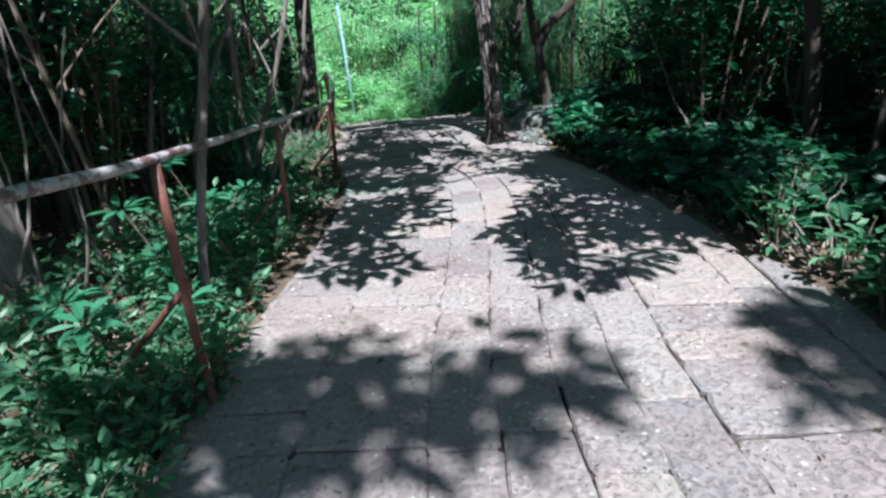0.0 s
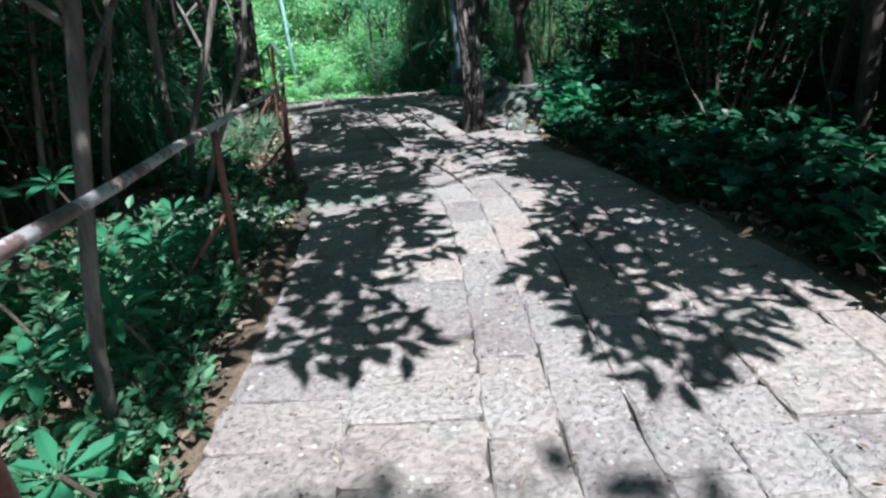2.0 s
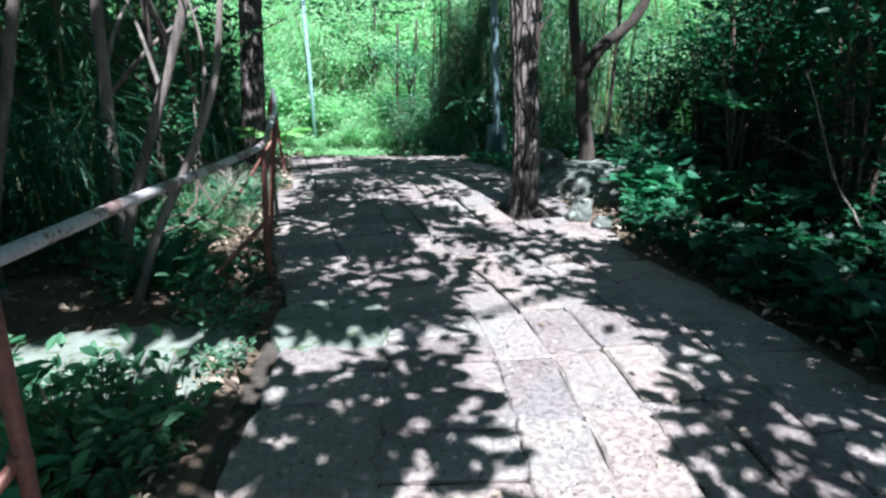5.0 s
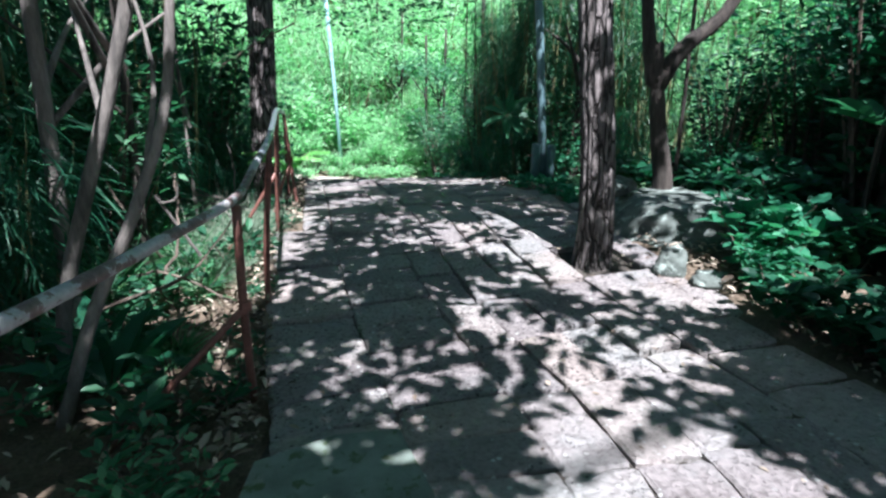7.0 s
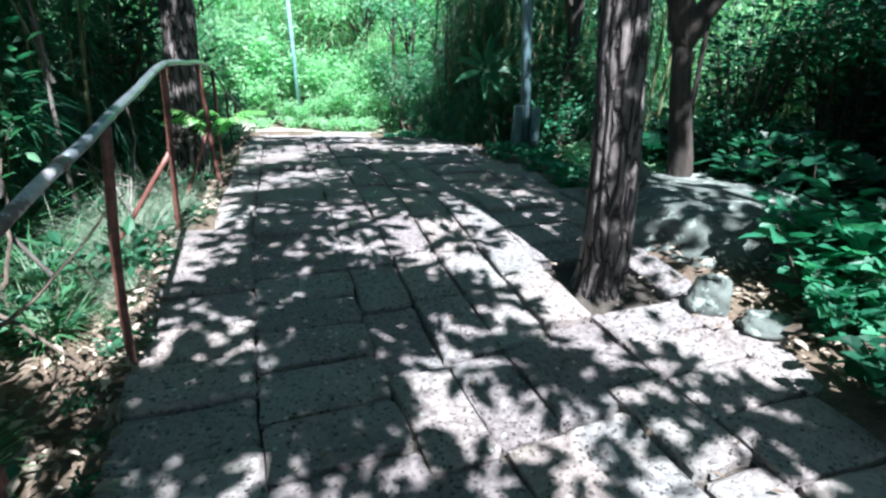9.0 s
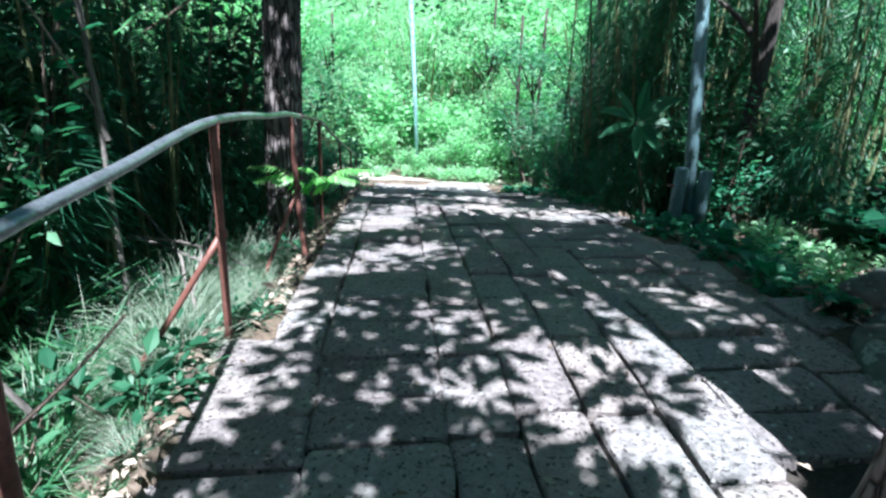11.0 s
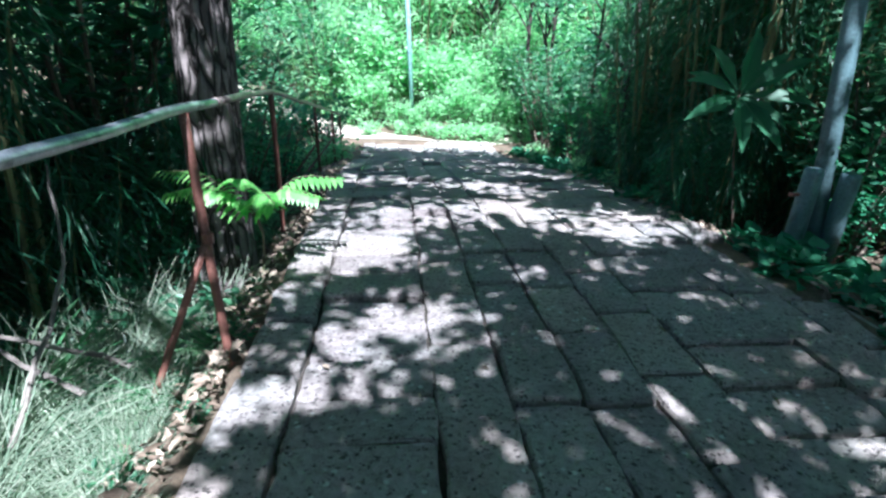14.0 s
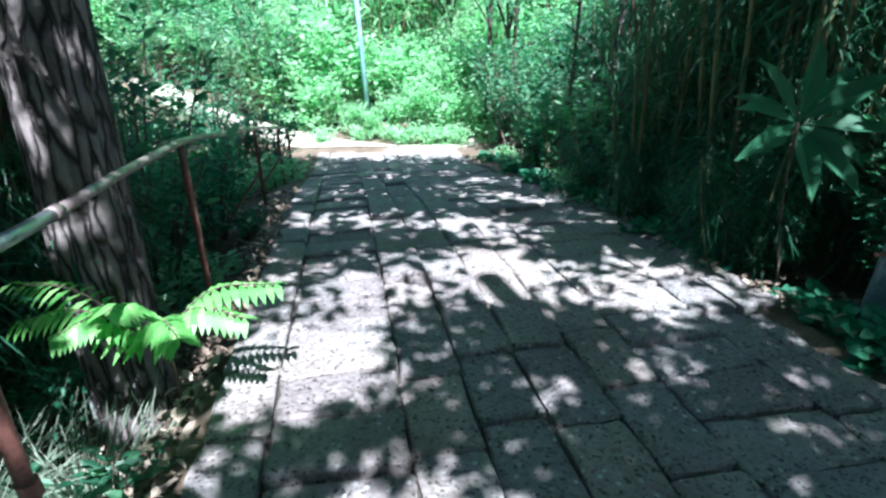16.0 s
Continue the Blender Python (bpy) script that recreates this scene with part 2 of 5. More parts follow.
def spline(points, n):
    """A smooth line of n points through the given ones."""
    p = np.asarray(points, float)
    if len(p) == 2:
        return p[0] + (p[1] - p[0]) * np.linspace(0, 1, n)[:, None]
    ext = np.vstack([2 * p[0] - p[1], p, 2 * p[-1] - p[-2]])
    out = []
    for u in np.linspace(0, len(p) - 1 - 1e-6, n):
        i = int(u)
        t = u - i
        a, b, c, d = ext[i:i + 4]
        out.append(0.5 * (2 * b + (c - a) * t + (2 * a - 5 * b + 4 * c - d) * t * t + (3 * b - a - 3 * c + d) * t ** 3))
    return np.array(out)


def tube(bag, line, radii, sides=8, cap=True, bump=None):
    line = np.asarray(line, float)
    n = len(line)
    radii = np.broadcast_to(np.asarray(radii, float), (n,)) if np.ndim(radii) < 1 or len(np.atleast_1d(radii)) == n else np.interp(np.linspace(0, 1, n), np.linspace(0, 1, len(radii)), radii)
    verts = []
    side = None
    for i in range(n):
        d = line[min(i + 1, n - 1)] - line[max(i - 1, 0)]
        d = d / (np.linalg.norm(d) + 1e-9)
        if side is None:
            side = np.cross(d, (0.31, 0.95, 0.05) if abs(d[2]) > 0.5 else (0, 0, 1))
        side = side - d * side.dot(d)
        side /= np.linalg.norm(side) + 1e-9
        up = np.cross(d, side)
        for k in range(sides):
            a = 2 * math.pi * k / sides
            r = radii[i] * (bump(i / (n - 1), a, line[i]) if bump else 1)
            verts.append(line[i] + r * (math.cos(a) * side + math.sin(a) * up))
    faces = [(i * sides + k, i * sides + (k + 1) % sides, (i + 1) * sides + (k + 1) % sides, (i + 1) * sides + k) for i in range(n - 1) for k in range(sides)]
    if cap:
        faces.append(tuple(range(sides))[::-1])
        faces.append(tuple((n - 1) * sides + k for k in range(sides)))
    bag.add(verts, faces)


OVAL = (np.array([(0, 0, 0), (-0.5, 0.42, 0.05), (0, 0.45, -0.03), (0.5, 0.42, 0.05), (-0.3, 0.78, 0.0), (0, 0.8, -0.06), (0.3, 0.78, 0.0), (0, 1, -0.14)], float), [(0, 3, 2), (0, 2, 1), (1, 2, 5, 4), (2, 3, 6, 5), (4, 5, 7), (5, 6, 7)])
HEART = (np.array([(0, 0.12, 0), (-0.3, 0, 0.04), (-0.52, 0.25, 0.06), (-0.33, 0.65, 0.02), (0, 1, -0.14), (0.33, 0.65, 0.02), (0.52, 0.25, 0.06), (0.3, 0, 0.04), (0, 0.45, -0.05)], float), [(0, 8, 2, 1), (8, 3, 2), (8, 4, 3), (8, 5, 4), (8, 6, 5), (8, 0, 7, 6)])
NARROW = (np.array([(0, 0, 0), (-0.5, 0.35, 0.03), (0.5, 0.35, 0.03), (-0.35, 0.7, -0.08), (0.35, 0.7, -0.08), (0, 1, -0.26)], float), [(0, 2, 1), (1, 2, 4, 3), (3, 4, 5)])


def unit(a):
    return a / (np.linalg.norm(a, axis=-1, keepdims=True) + 1e-9)


def leaves(bag, shape, place, way, length, width, tilt=0.35, normal=(0, 0, 1)):
    """Adds one leaf at each place, growing along way, its face about the normal."""
    t, f = shape
    place, way = np.asarray(place, float), unit(np.asarray(way, float))
    n = len(place)
    length = np.broadcast_to(length, (n,))
    width = np.broadcast_to(width, (n,))
    up = unit(np.asarray(normal, float) + rng.normal(0, tilt, (n, 3)))
    side = unit(np.cross(way, up))
    up = np.cross(side, way)
    v = place[:, None] + side[:, None] * (t[None, :, :1] * width[:, None, None]) + way[:, None] * (t[None, :, 1:2] * length[:, None, None]) + up[:, None] * (t[None, :, 2:] * length[:, None, None])
    bag.many(v.reshape(-1, 3), f, len(t))


# ---- plan ----
FALL = ((-9, 2, 3.5, 4.75, 5.5, 6.5, 7.5, 8.2, 8.9, 9.4, 9.9, 10.5, 11.2, 12, 13, 14.1, 16, 18.3, 19.5, 24, 60), (0, 0.02, 0.03, 0.03, -0.01, -0.05, -0.03, 0, 0.05, 0.05, 0, -0.04, -0.09, -0.16, -0.28, -0.46, -0.84, -1.38, -1.58, -1.8, -0.6))
LEFT = ((-4, 2.1, 2.8, 3.2, 6.2, 7.2, 7.9, 8.74, 8.86, 9.6, 10.6, 11.3, 12.5, 13.8, 15.7, 19.7, 20.5), (-1.1, -0.98, -1.08, -1.01, -1.03, -1.29, -1.47, -1.66, -1.5, -1.62, -1.83, -1.98, -2.18, -2.45, -2.97, -3.8, -4.0))
RIGHT = ((-4, 2.6, 3.3, 6.2, 7.4, 8.6, 10.2, 11.4, 12, 12.9, 13.3, 14.8, 16.5, 18.9, 20.6), (2.3, 2.0, 1.88, 1.6, 1.42, 1.3, 1.08, 0.8, 0.7, 0.45, 0.45, 0.02, -0.12, -0.3, -1.1))
LINE = ((-4, 1.5, 2.5, 3.0, 3.8, 5.2, 5.7, 6.2, 6.5, 6.85, 7.14, 7.92, 8.77, 9.43, 10.45, 11.05, 11.6, 12.7, 15, 18, 20.5), (-0.2, -0.11, -0.07, -0.01, 0.06, 0.12, 0.09, 0.02, -0.1, -0.2, -0.3, -0.48, -0.67, -0.81, -1.01, -1.14, -1.25, -1.48, -1.98, -2.63, -3.15))


def fall(y):
    return np.interp(y, *FALL)


def ground_z(x, y):
    x, y = np.asarray(x, float), np.asarray(y, float)
    l, r = np.interp(y, *LEFT), np.interp(y, *RIGHT)
    out_l = np.clip((l - x) / np.interp(y, (8, 11), (0.35, 0.55)), 0, 1)
    out_r = np.clip((x - r) / 0.35, 0, 1)
    drop_l = np.interp(y, (0, 6, 8.5, 10, 11.3, 13.3, 16, 19), (0.07, 0.1, 0.27, 0.38, 0.55, 0.45, 0.25, 0.02))
    drop_r = np.interp(y, (0, 6, 7, 10, 12, 16, 19.5), (0.03, 0.03, 0.0, 0.05, 0.12, 0.1, 0.02))
    inside = np.clip(np.minimum(x - l, r - x) / 0.15, 0, 1) * (y < 20.2)
    rise = 0.05 * np.clip(np.abs(x) - 4, 0, 30) ** 1.1
    rise = rise + np.clip(y - 24, 0, 60) * 0.09
    mound = 0.12 * np.exp(-(((x - 2.1) / 0.8) ** 2 + ((y - 9.2) / 0.75) ** 2))
    return fall(y) - drop_l * out_l - drop_r * out_r - 0.12 * inside + rise + mound + 0.03 * np.sin(1.7 * x + 0.6) * np.sin(1.3 * y) * (1 - inside)


def build_ground():
    xs = np.concatenate([[-1200, -300, -120, -60], np.linspace(-30, -6, 25), np.linspace(-5.8, 5.8, 117), np.linspace(6, 30, 25), [60, 120, 300, 1200]])
    ys = np.concatenate([[-1200, -300, -100, -40, -15], np.linspace(-6, 21, 271), np.linspace(21.5, 50, 58), [70, 120, 300, 1200]])
    gx, gy = np.meshgrid(xs, ys)
    gz = ground_z(np.clip(gx, -40, 40), np.clip(gy, -20, 60))
    gz = gz + 0.02 * rng.normal(size=gz.shape) * (np.abs(gx) < 6) * (np.interp(gy, *LEFT) > gx) * (gy < 15)
    w = len(xs)
    v = np.stack([gx, gy, gz], -1).reshape(-1, 3)
    f = [(j * w + i, j * w + i + 1, (j + 1) * w + i + 1, (j + 1) * w + i) for j in range(len(ys) - 1) for i in range(w - 1)]
    g = mesh_object("ground", v, f, EARTH, True)
    tagged(g, "brown forest soil covered with dry leaves", "ground", kind="structure")


def build_dirt_track():
    v, f = [], []
    cols = np.linspace(0, 1, 9)
    line = spline([(-11.0, 26.8), (-8.0, 24.2), (-5.9, 22.5), (-4.2, 21.2), (-3.0, 20.75), (-1.9, 20.7), (-0.9, 20.9), (-0.3, 21.8)], 40)
    for i, p in enumerate(line):
        d = unit(line[min(i + 1, 39)] - line[max(i - 1, 0)])
        nrm = np.array((-d[1], d[0]))
        for c in cols:
            q = p + nrm * (c - 0.5) * float(np.interp(i, (0, 8, 14, 18, 22, 26, 32, 39), (0.9, 1.0, 1.15, 1.0, 0.4, 0.06, 0.45, 0.4))) * (1 + 0.1 * math.sin(i * 0.9))
            v.append((q[0], q[1], float(ground_z(q[0], q[1])) + 0.02))
    f = [(i * 9 + k, i * 9 + k + 1, i * 9 + k + 10, i * 9 + k + 9) for i in range(39) for k in range(8)]
    tagged(mesh_object("dirt_track", v, f, SAND, True), "pale sunlit sandy dirt track crossing beyond the paving", "path", kind="structure")


build_ground()
build_dirt_track()


# ---- handrail ----
RAIL = [(-0.9, -1.5, 1.3), (-0.93, 0.6, 1.19), (-0.985, 1.95, 1.07), (-1.115, 4.0, 0.93), (-1.12, 6.3, 0.825), (-1.24, 7.3, 0.97), (-1.53, 8.62, 1.06), (-1.86, 10.17, 0.945), (-2.3, 11.95, 0.742), (-3.0, 14.75, 0.155), (-3.36, 16.5, -0.24), (-3.55, 17.5, -0.48)]
FEET = [(-1.14, -1.5), (-1.12, 0.5), (-1.03, 2.02), (-1.16, 3.98), (-1.16, 6.35), (-1.39, 7.4), (-1.66, 8.75), (-1.74, 10.0), (-2.36, 12.0), (-3.0, 14.75), (-3.36, 16.5), (-3.55, 17.5)]
BRACES = {2: (-0.72, 0.22), 3: (-0.5, -0.4), 4: (-0.62, -0.3), 6: (-0.55, -0.27), 7: (-0.37, -0.24), 9: (-0.35, -0.9), 10: (-0.3, -0.9)}


def build_handrail():
    rail = thing("handrail", (-1.2, 2.4, 0), "rusty red-brown metal pipe handrail along the paving edge", "railing")
    inv = Matrix.Translation((1.2, -2.4, 0))
    pts = []
    for a, b in zip(RAIL, RAIL[1:]):
        for t in np.linspace(0, 1, 9)[:-1]:
            pts.append(np.array(a) * (1 - t) + np.array(b) * t)
    pts.append(np.array(RAIL[-1]))
    pts = np.array(pts)
    sm = pts.copy()
    sm[1:-1] = (pts[:-2] + 2 * pts[1:-1] + pts[2:]) / 4
    sm[1:-1, 2] += 0.003 * np.sin(np.arange(len(pts) - 2) * 1.3)
    sm += (1.2, -2.4, 0)
    # three pipe lengths, joined over the posts by short sleeves
    for first, last, mat, label in ((0, 37, RAILING, "brown painted pipe with rubbed bare patches"), (37, 58, STEEL, "pipe worn to smooth grey bare steel"), (58, 88, RAILING_OLD, "grey-brown weathered pipe")):
        bag = Bag()
        tube(bag, sm[first:last + 1], 0.018, 14)
        bag.make("top_rail", mat, rail, label, True)
    for k in (37, 58):
        bag = Bag()
        d = unit(sm[k + 1] - sm[k - 1])
        tube(bag, [sm[k] - d * 0.025, sm[k], sm[k] + d * 0.025], 0.021, 14)
        bag.make("sleeve", RAILING_OLD, rail, smooth=True)
    for i, ((tx, ty, tz), (fx, fy)) in enumerate(zip(RAIL, FEET)):
        fz = float(ground_z(fx - 0.05, fy)) - 0.15
        bag = Bag()
        foot, top = np.array((fx, fy, fz)), np.array((tx, ty, tz - 0.015))
        mid = (foot + top) / 2 + rng.normal(0, 0.008, 3)
        tube(bag, spline([foot, mid, top], 9) + (1.2, -2.4, 0), 0.0185, 10)
        bag.make("post", RUST, rail, smooth=True)
        if i in BRACES:
            bx, by = BRACES[i]
            bag = Bag()
            up = foot + (top - foot) * 0.6
            end = np.array((fx + bx, fy + by, float(ground_z(fx + bx, fy + by)) - 0.1))
            tube(bag, spline([end, (end + up) / 2 + rng.normal(0, 0.008, 3), up], 7) + (1.2, -2.4, 0), 0.015, 8)
            bag.make("brace", RUST, rail, smooth=True)
            bag = Bag()
            tube(bag, [up + (1.2, -2.4, -0.02), up + (1.2, -2.4, 0.02)], 0.024, 8)
            bag.make("joint", RUST, rail)


build_handrail()


# ---- trees ----
def fissures(k, depth, seed):
    def bump(u, a, p):
        q = Vector((math.cos(a) * 2 + seed, math.sin(a) * 2, p[2] * 0.9))
        w = a * k / 2 + 2.2 * noise.noise(q) + 0.5 * noise.noise(q * 3)
        ridge = abs(math.sin(w)) ** 0.6
        crack = noise.noise(Vector((math.cos(a) * 6, math.sin(a) * 6 + seed, p[2] * 7)))
        return 1 - depth * (1 - ridge) + 0.035 * crack
    return bump


def crown_leaves(bag, region, count, length, heights, seed, spray):
    """Sprays of leaves whose shade falls within the region of the plan: region gives the chance of shade at x, y."""
    r = np.random.default_rng(seed)
    (x0, x1, y0, y1), chance = region
    got = []
    while len(got) < count // spray:
        x, y = r.uniform(x0, x1), r.uniform(y0, y1)
        if r.random() < chance(x, y):
            h = r.uniform(*heights)
            got.append((x + SUN.x / SUN.z * h, y + SUN.y / SUN.z * h, h + float(fall(y))))
    base = np.repeat(np.array(got), spray, 0)
    n = len(base)
    ang = np.tile(np.arange(spray) * 2.4, len(got)) + np.repeat(r.uniform(0, 6.28, len(got)), spray)
    way = np.stack([np.cos(ang), np.sin(ang), r.normal(-0.15, 0.2, n)], -1)
    size = length * r.uniform(0.7, 1.25, n)
    leaves(bag, OVAL, base + way * r.uniform(0.02, 0.1, (n, 1)), way, size, size * 0.42, 0.35, tuple(SUN))
    return np.array(got)


def tree(name, label, place, lean, radius, height, bark, bump=None, limbs=(), sides=14, rows=24, flare=1.25, crown=None, crown_mat=None, group="", kind=""):
    """A tapered trunk with limbs; lean is the shift of its top."""
    x, y, z = place
    t = thing(name, place, label, "tree", group, kind)
    bag = Bag()
    top = np.array((lean[0], lean[1], height))
    mid = top * 0.5 + np.array((lean[0] * 0.1, -lean[1] * 0.1, 0))
    line = spline([(0, 0, -0.15), (0.0, 0.0, height * 0.1), mid, top], rows)
    u = np.linspace(0, 1, rows)
    rad = radius * (1 - 0.45 * u) * (1 + (flare - 1) * np.exp(-u * height / 0.22))
    tube(bag, line, rad, sides, bump=bump)
    bag.make("trunk", bark, t, smooth=True)
    for points, r0 in limbs:
        bag = Bag()
        ln = spline(points, 14)
        tube(bag, ln, np.linspace(r0, r0 * 0.35, 14), 9)
        bag.make("limb", bark, t, smooth=True)
    if crown:
        bag = Bag()
        shift = np.array(place)
        for region, count, length, heights, seed, spray in crown:
            crown_leaves(bag, region, count, length, heights, seed, spray)
        bag.v = [v - shift for v in bag.v]
        bag.make("crown", crown_mat or LEAF, t)
    return t


def near_path(x, y):
    return np.interp(y, *LEFT) < x < np.interp(y, *RIGHT)


# outlines of the shade that the low crowns throw on the first paving, and its openings
SHADE_A = [(-0.05, 5.5), (0.07, 4.36), (-0.11, 3.99), (-0.43, 3.73), (-0.26, 3.61), (0.02, 3.27), (-0.24, 3.15), (-0.63, 3.14), (-1.01, 3), (-1.06, 3.69), (-1.07, 5.12), (-0.68, 5.14)]
SHADE_B = [(1.6, 6.72), (0.89, 5.94), (0.89, 5.17), (0.52, 4.25), (0.29, 3.83), (0.46, 3.45), (0.37, 3.06), (0.59, 2.98), (0.5, 2.81), (0.68, 2.78), (0.94, 2.73), (1.23, 3.08), (1.58, 3.13), (1.98, 3.48), (2.05, 3.6), (2.6, 4.7), (2.3, 7.0)]
OPEN_FIRST = [(0.96, 3.49, 0.08, 0.11), (0.92, 3.27, 0.05, 0.09), (1.36, 3.51, 0.12, 0.04), (1.19, 4.47, 0.1, 0.11), (1.06, 3.25, 0.08, 0.11), (1.14, 4.97, 0.12, 0.07), (1.72, 4.96, 0.08, 0.07), (0.95, 4.14, 0.13, 0.03), (1.05, 3.83, 0.1, 0.03), (1.58, 3.35, 0.04, 0.1)]
SHADE_C = [(-1.03, 2.53), (-0.49, 2.45), (-0.1, 2.48), (0.47, 2.45), (0.73, 2.08), (0.65, 1.7), (0.39, 1.58), (-0.01, 1.62), (-0.21, 1.4), (-1.17, 1.48), (-1.14, 2.33)]
SHADE_D = [(2.2, 2.45), (1.74, 2.47), (1.38, 1.91), (1.34, 1.69), (1.55, 1.6)]


def within(x, y, outline):
    inside = False
    for (a, b), (c, d) in zip(outline, outline[1:] + outline[:1]):
        if (b > y) != (d > y) and x < a + (c - a) * (y - b) / (d - b):
            inside = not inside
    return inside


def well_within(x, y, outline, margin):
    return all(within(x + a, y + b, outline) for a, b in ((margin, 0), (-margin, 0), (0, margin), (0, -margin)))


def shade_first(x, y):
    """Shade over the first stretch of paving."""
    if well_within(x, y, SHADE_A, 0.1):
        return 0.0 if gaps(x, y, 0.16, 0.2) else 1.0
    if well_within(x, y, SHADE_B, 0.1) and not under(x, y, OPEN_FIRST):
        return 0.0 if gaps(x, y, 0.16, 0.1) else 1.0
    if -1.6 < x < -1.15 and 3.2 < y < 4.8:
        return 0.6
    return 0.0


def shade_start(x, y):
    """Soft shade where the walk begins."""
    if y < 0.9:
        return 0.8
    if within(x, y, SHADE_D):
        return 1.0
    return 0.95 if well_within(x, y, SHADE_C, 0.1) and not gaps(x, y, 0.3, 0.14) else 0.01


def gaps(x, y, size, share):
    """Whether light falls through the crown here: gaps of about that size, taking that share."""
    v = noise.noise(Vector((x / size, y / size, 3.7))) + 0.35 * noise.noise(Vector((x / size * 2.3, y / size * 2.3, 9.1)))
    return v < -0.42 + 0.84 * share


# openings in the crowns, by the spot of sun that each throws on the paving: x, y and half widths
OPEN_MIDDLE = [(0.15, 6.85, 0.2, 0.12), (0.5, 6.95, 0.14, 0.12), (-0.44, 6.76, 0.17, 0.1), (-0.2, 6.5, 0.2, 0.1), (-0.87, 6.78, 0.08, 0.09), (0.51, 8.2, 0.19, 0.5), (0.58, 7.75, 0.24, 0.16), (0.15, 8.28, 0.16, 0.2), (0.84, 7.55, 0.28, 0.15), (-0.14, 7.06, 0.15, 0.14), (0.1, 7.08, 0.09, 0.13), (-0.64, 8.53, 0.13, 0.18), (-0.15, 8.56, 0.14, 0.22),
               (0.0, 5.9, 0.14, 0.16), (0.25, 5.95, 0.2, 0.27), (0.4, 5.7, 0.25, 0.18), (0.17, 6.46, 0.18, 0.15), (0.42, 6.4, 0.16, 0.17), (-0.56, 6.66, 0.11, 0.12), (1.33, 7.61, 0.2, 0.33), (0.83, 6.68, 0.17, 0.16),
               (-0.46, 6.14, 0.1, 0.1), (0.25, 9.02, 0.17, 0.23), (0.46, 9.04, 0.14, 0.18), (-0.21, 8.88, 0.13, 0.1), (-0.5, 9.02, 0.13, 0.1)]
OPEN_LAST = [(-2.34, 13.71, 0.15, 0.38), (-1.77, 13.68, 0.34, 0.25), (-0.98, 13.59, 0.29, 0.25), (-0.39, 14.74, 0.15, 0.37), (-0.17, 14.38, 0.14, 0.27), (-0.71, 16.18, 0.22, 0.36),
             (-0.69, 12.71, 0.2, 0.21), (-1.55, 12.3, 0.19, 0.27), (-1.12, 12.38, 0.14, 0.21), (-1.49, 11.52, 0.26, 0.3), (0.07, 11.95, 0.26, 0.12), (0.06, 11.71, 0.08, 0.12),
             (-0.03, 11.25, 0.07, 0.16), (-0.7, 12.03, 0.12, 0.1), (-0.56, 11.09, 0.07, 0.08), (-1.82, 11.21, 0.15, 0.2), (0.63, 11.29, 0.07, 0.15), (-0.89, 10.57, 0.09, 0.08),
             (-1.29, 10.65, 0.06, 0.04), (-1.52, 11.25, 0.32, 0.39), (-0.6, 12.41, 0.24, 0.29), (-1.1, 10.38, 0.31, 0.15), (-0.87, 10.23, 0.06, 0.09), (-1.36, 10.15, 0.1, 0.07),
             (0.07, 9.91, 0.11, 0.1), (0.25, 9.91, 0.07, 0.08), (0.51, 9.83, 0.08, 0.08), (-1.53, 9.77, 0.17, 0.15), (0.08, 9.78, 0.04, 0.06), (0.26, 12.2, 0.12, 0.49),
             (-0.57, 9.31, 0.1, 0.12), (-1.03, 9.05, 0.15, 0.05), (-0.77, 9.16, 0.14, 0.08), (-0.51, 8.99, 0.11, 0.15), (-0.19, 8.91, 0.1, 0.08), (0.04, 9.48, 0.07, 0.13),
             (0.55, 9.65, 0.06, 0.12), (-1.15, 9.89, 0.19, 0.1), (-1.23, 8.64, 0.06, 0.05), (-1.07, 8.63, 0.05, 0.04), (-0.65, 8.85, 0.04, 0.04), (-1.31, 9.05, 0.16, 0.07),
             (-0.04, 8.9, 0.08, 0.1), (0.47, 9.03, 0.11, 0.12)]


def under(x, y, spots, margin=0.04):
    return any(((x - a) / (p + margin)) ** 2 + ((y - b) / (q + margin)) ** 2 < 1 for a, b, p, q in spots)


def shade_middle(x, y):
    if y < 5.5:
        return 0.0 if x < 0.95 else 0.9
    if under(x, y, OPEN_MIDDLE):
        return 0.0
    if y < 6.35 and 0.0 < x < 0.85:
        return 0.25
    if x >= 0.85 and y < 6.8:
        return 0.0 if gaps(x, y, 0.2, 0.2) else 1.0
    if x > 0.95 and 7.0 < y < 8.2:
        return 0.0 if gaps(x, y, 0.3, 0.75) else 0.8
    return 0.0 if gaps(x, y, 0.22, 0.5 if x > -0.1 and y < 8.4 else 0.27) else 1.0


def shade_last(x, y):
    if y > 19.7 or under(x, y, OPEN_LAST, 0.06):
        return 0.0
    if x > np.interp(y, *RIGHT) + 0.05:
        return 0.0 if y > 14.5 or gaps(x, y, 0.4, 0.35) else 1.0
    if x < np.interp(y, *LEFT) and 8.2 < y < 11.8:
        return 0.0 if gaps(x, y, 0.4, 0.75 if y < 9.9 else 0.25) else 0.9
    share = 0.05 if y > 9.3 else 0.25
    return 0.0 if gaps(x * 0.8, y, 0.26, share) else 1.0


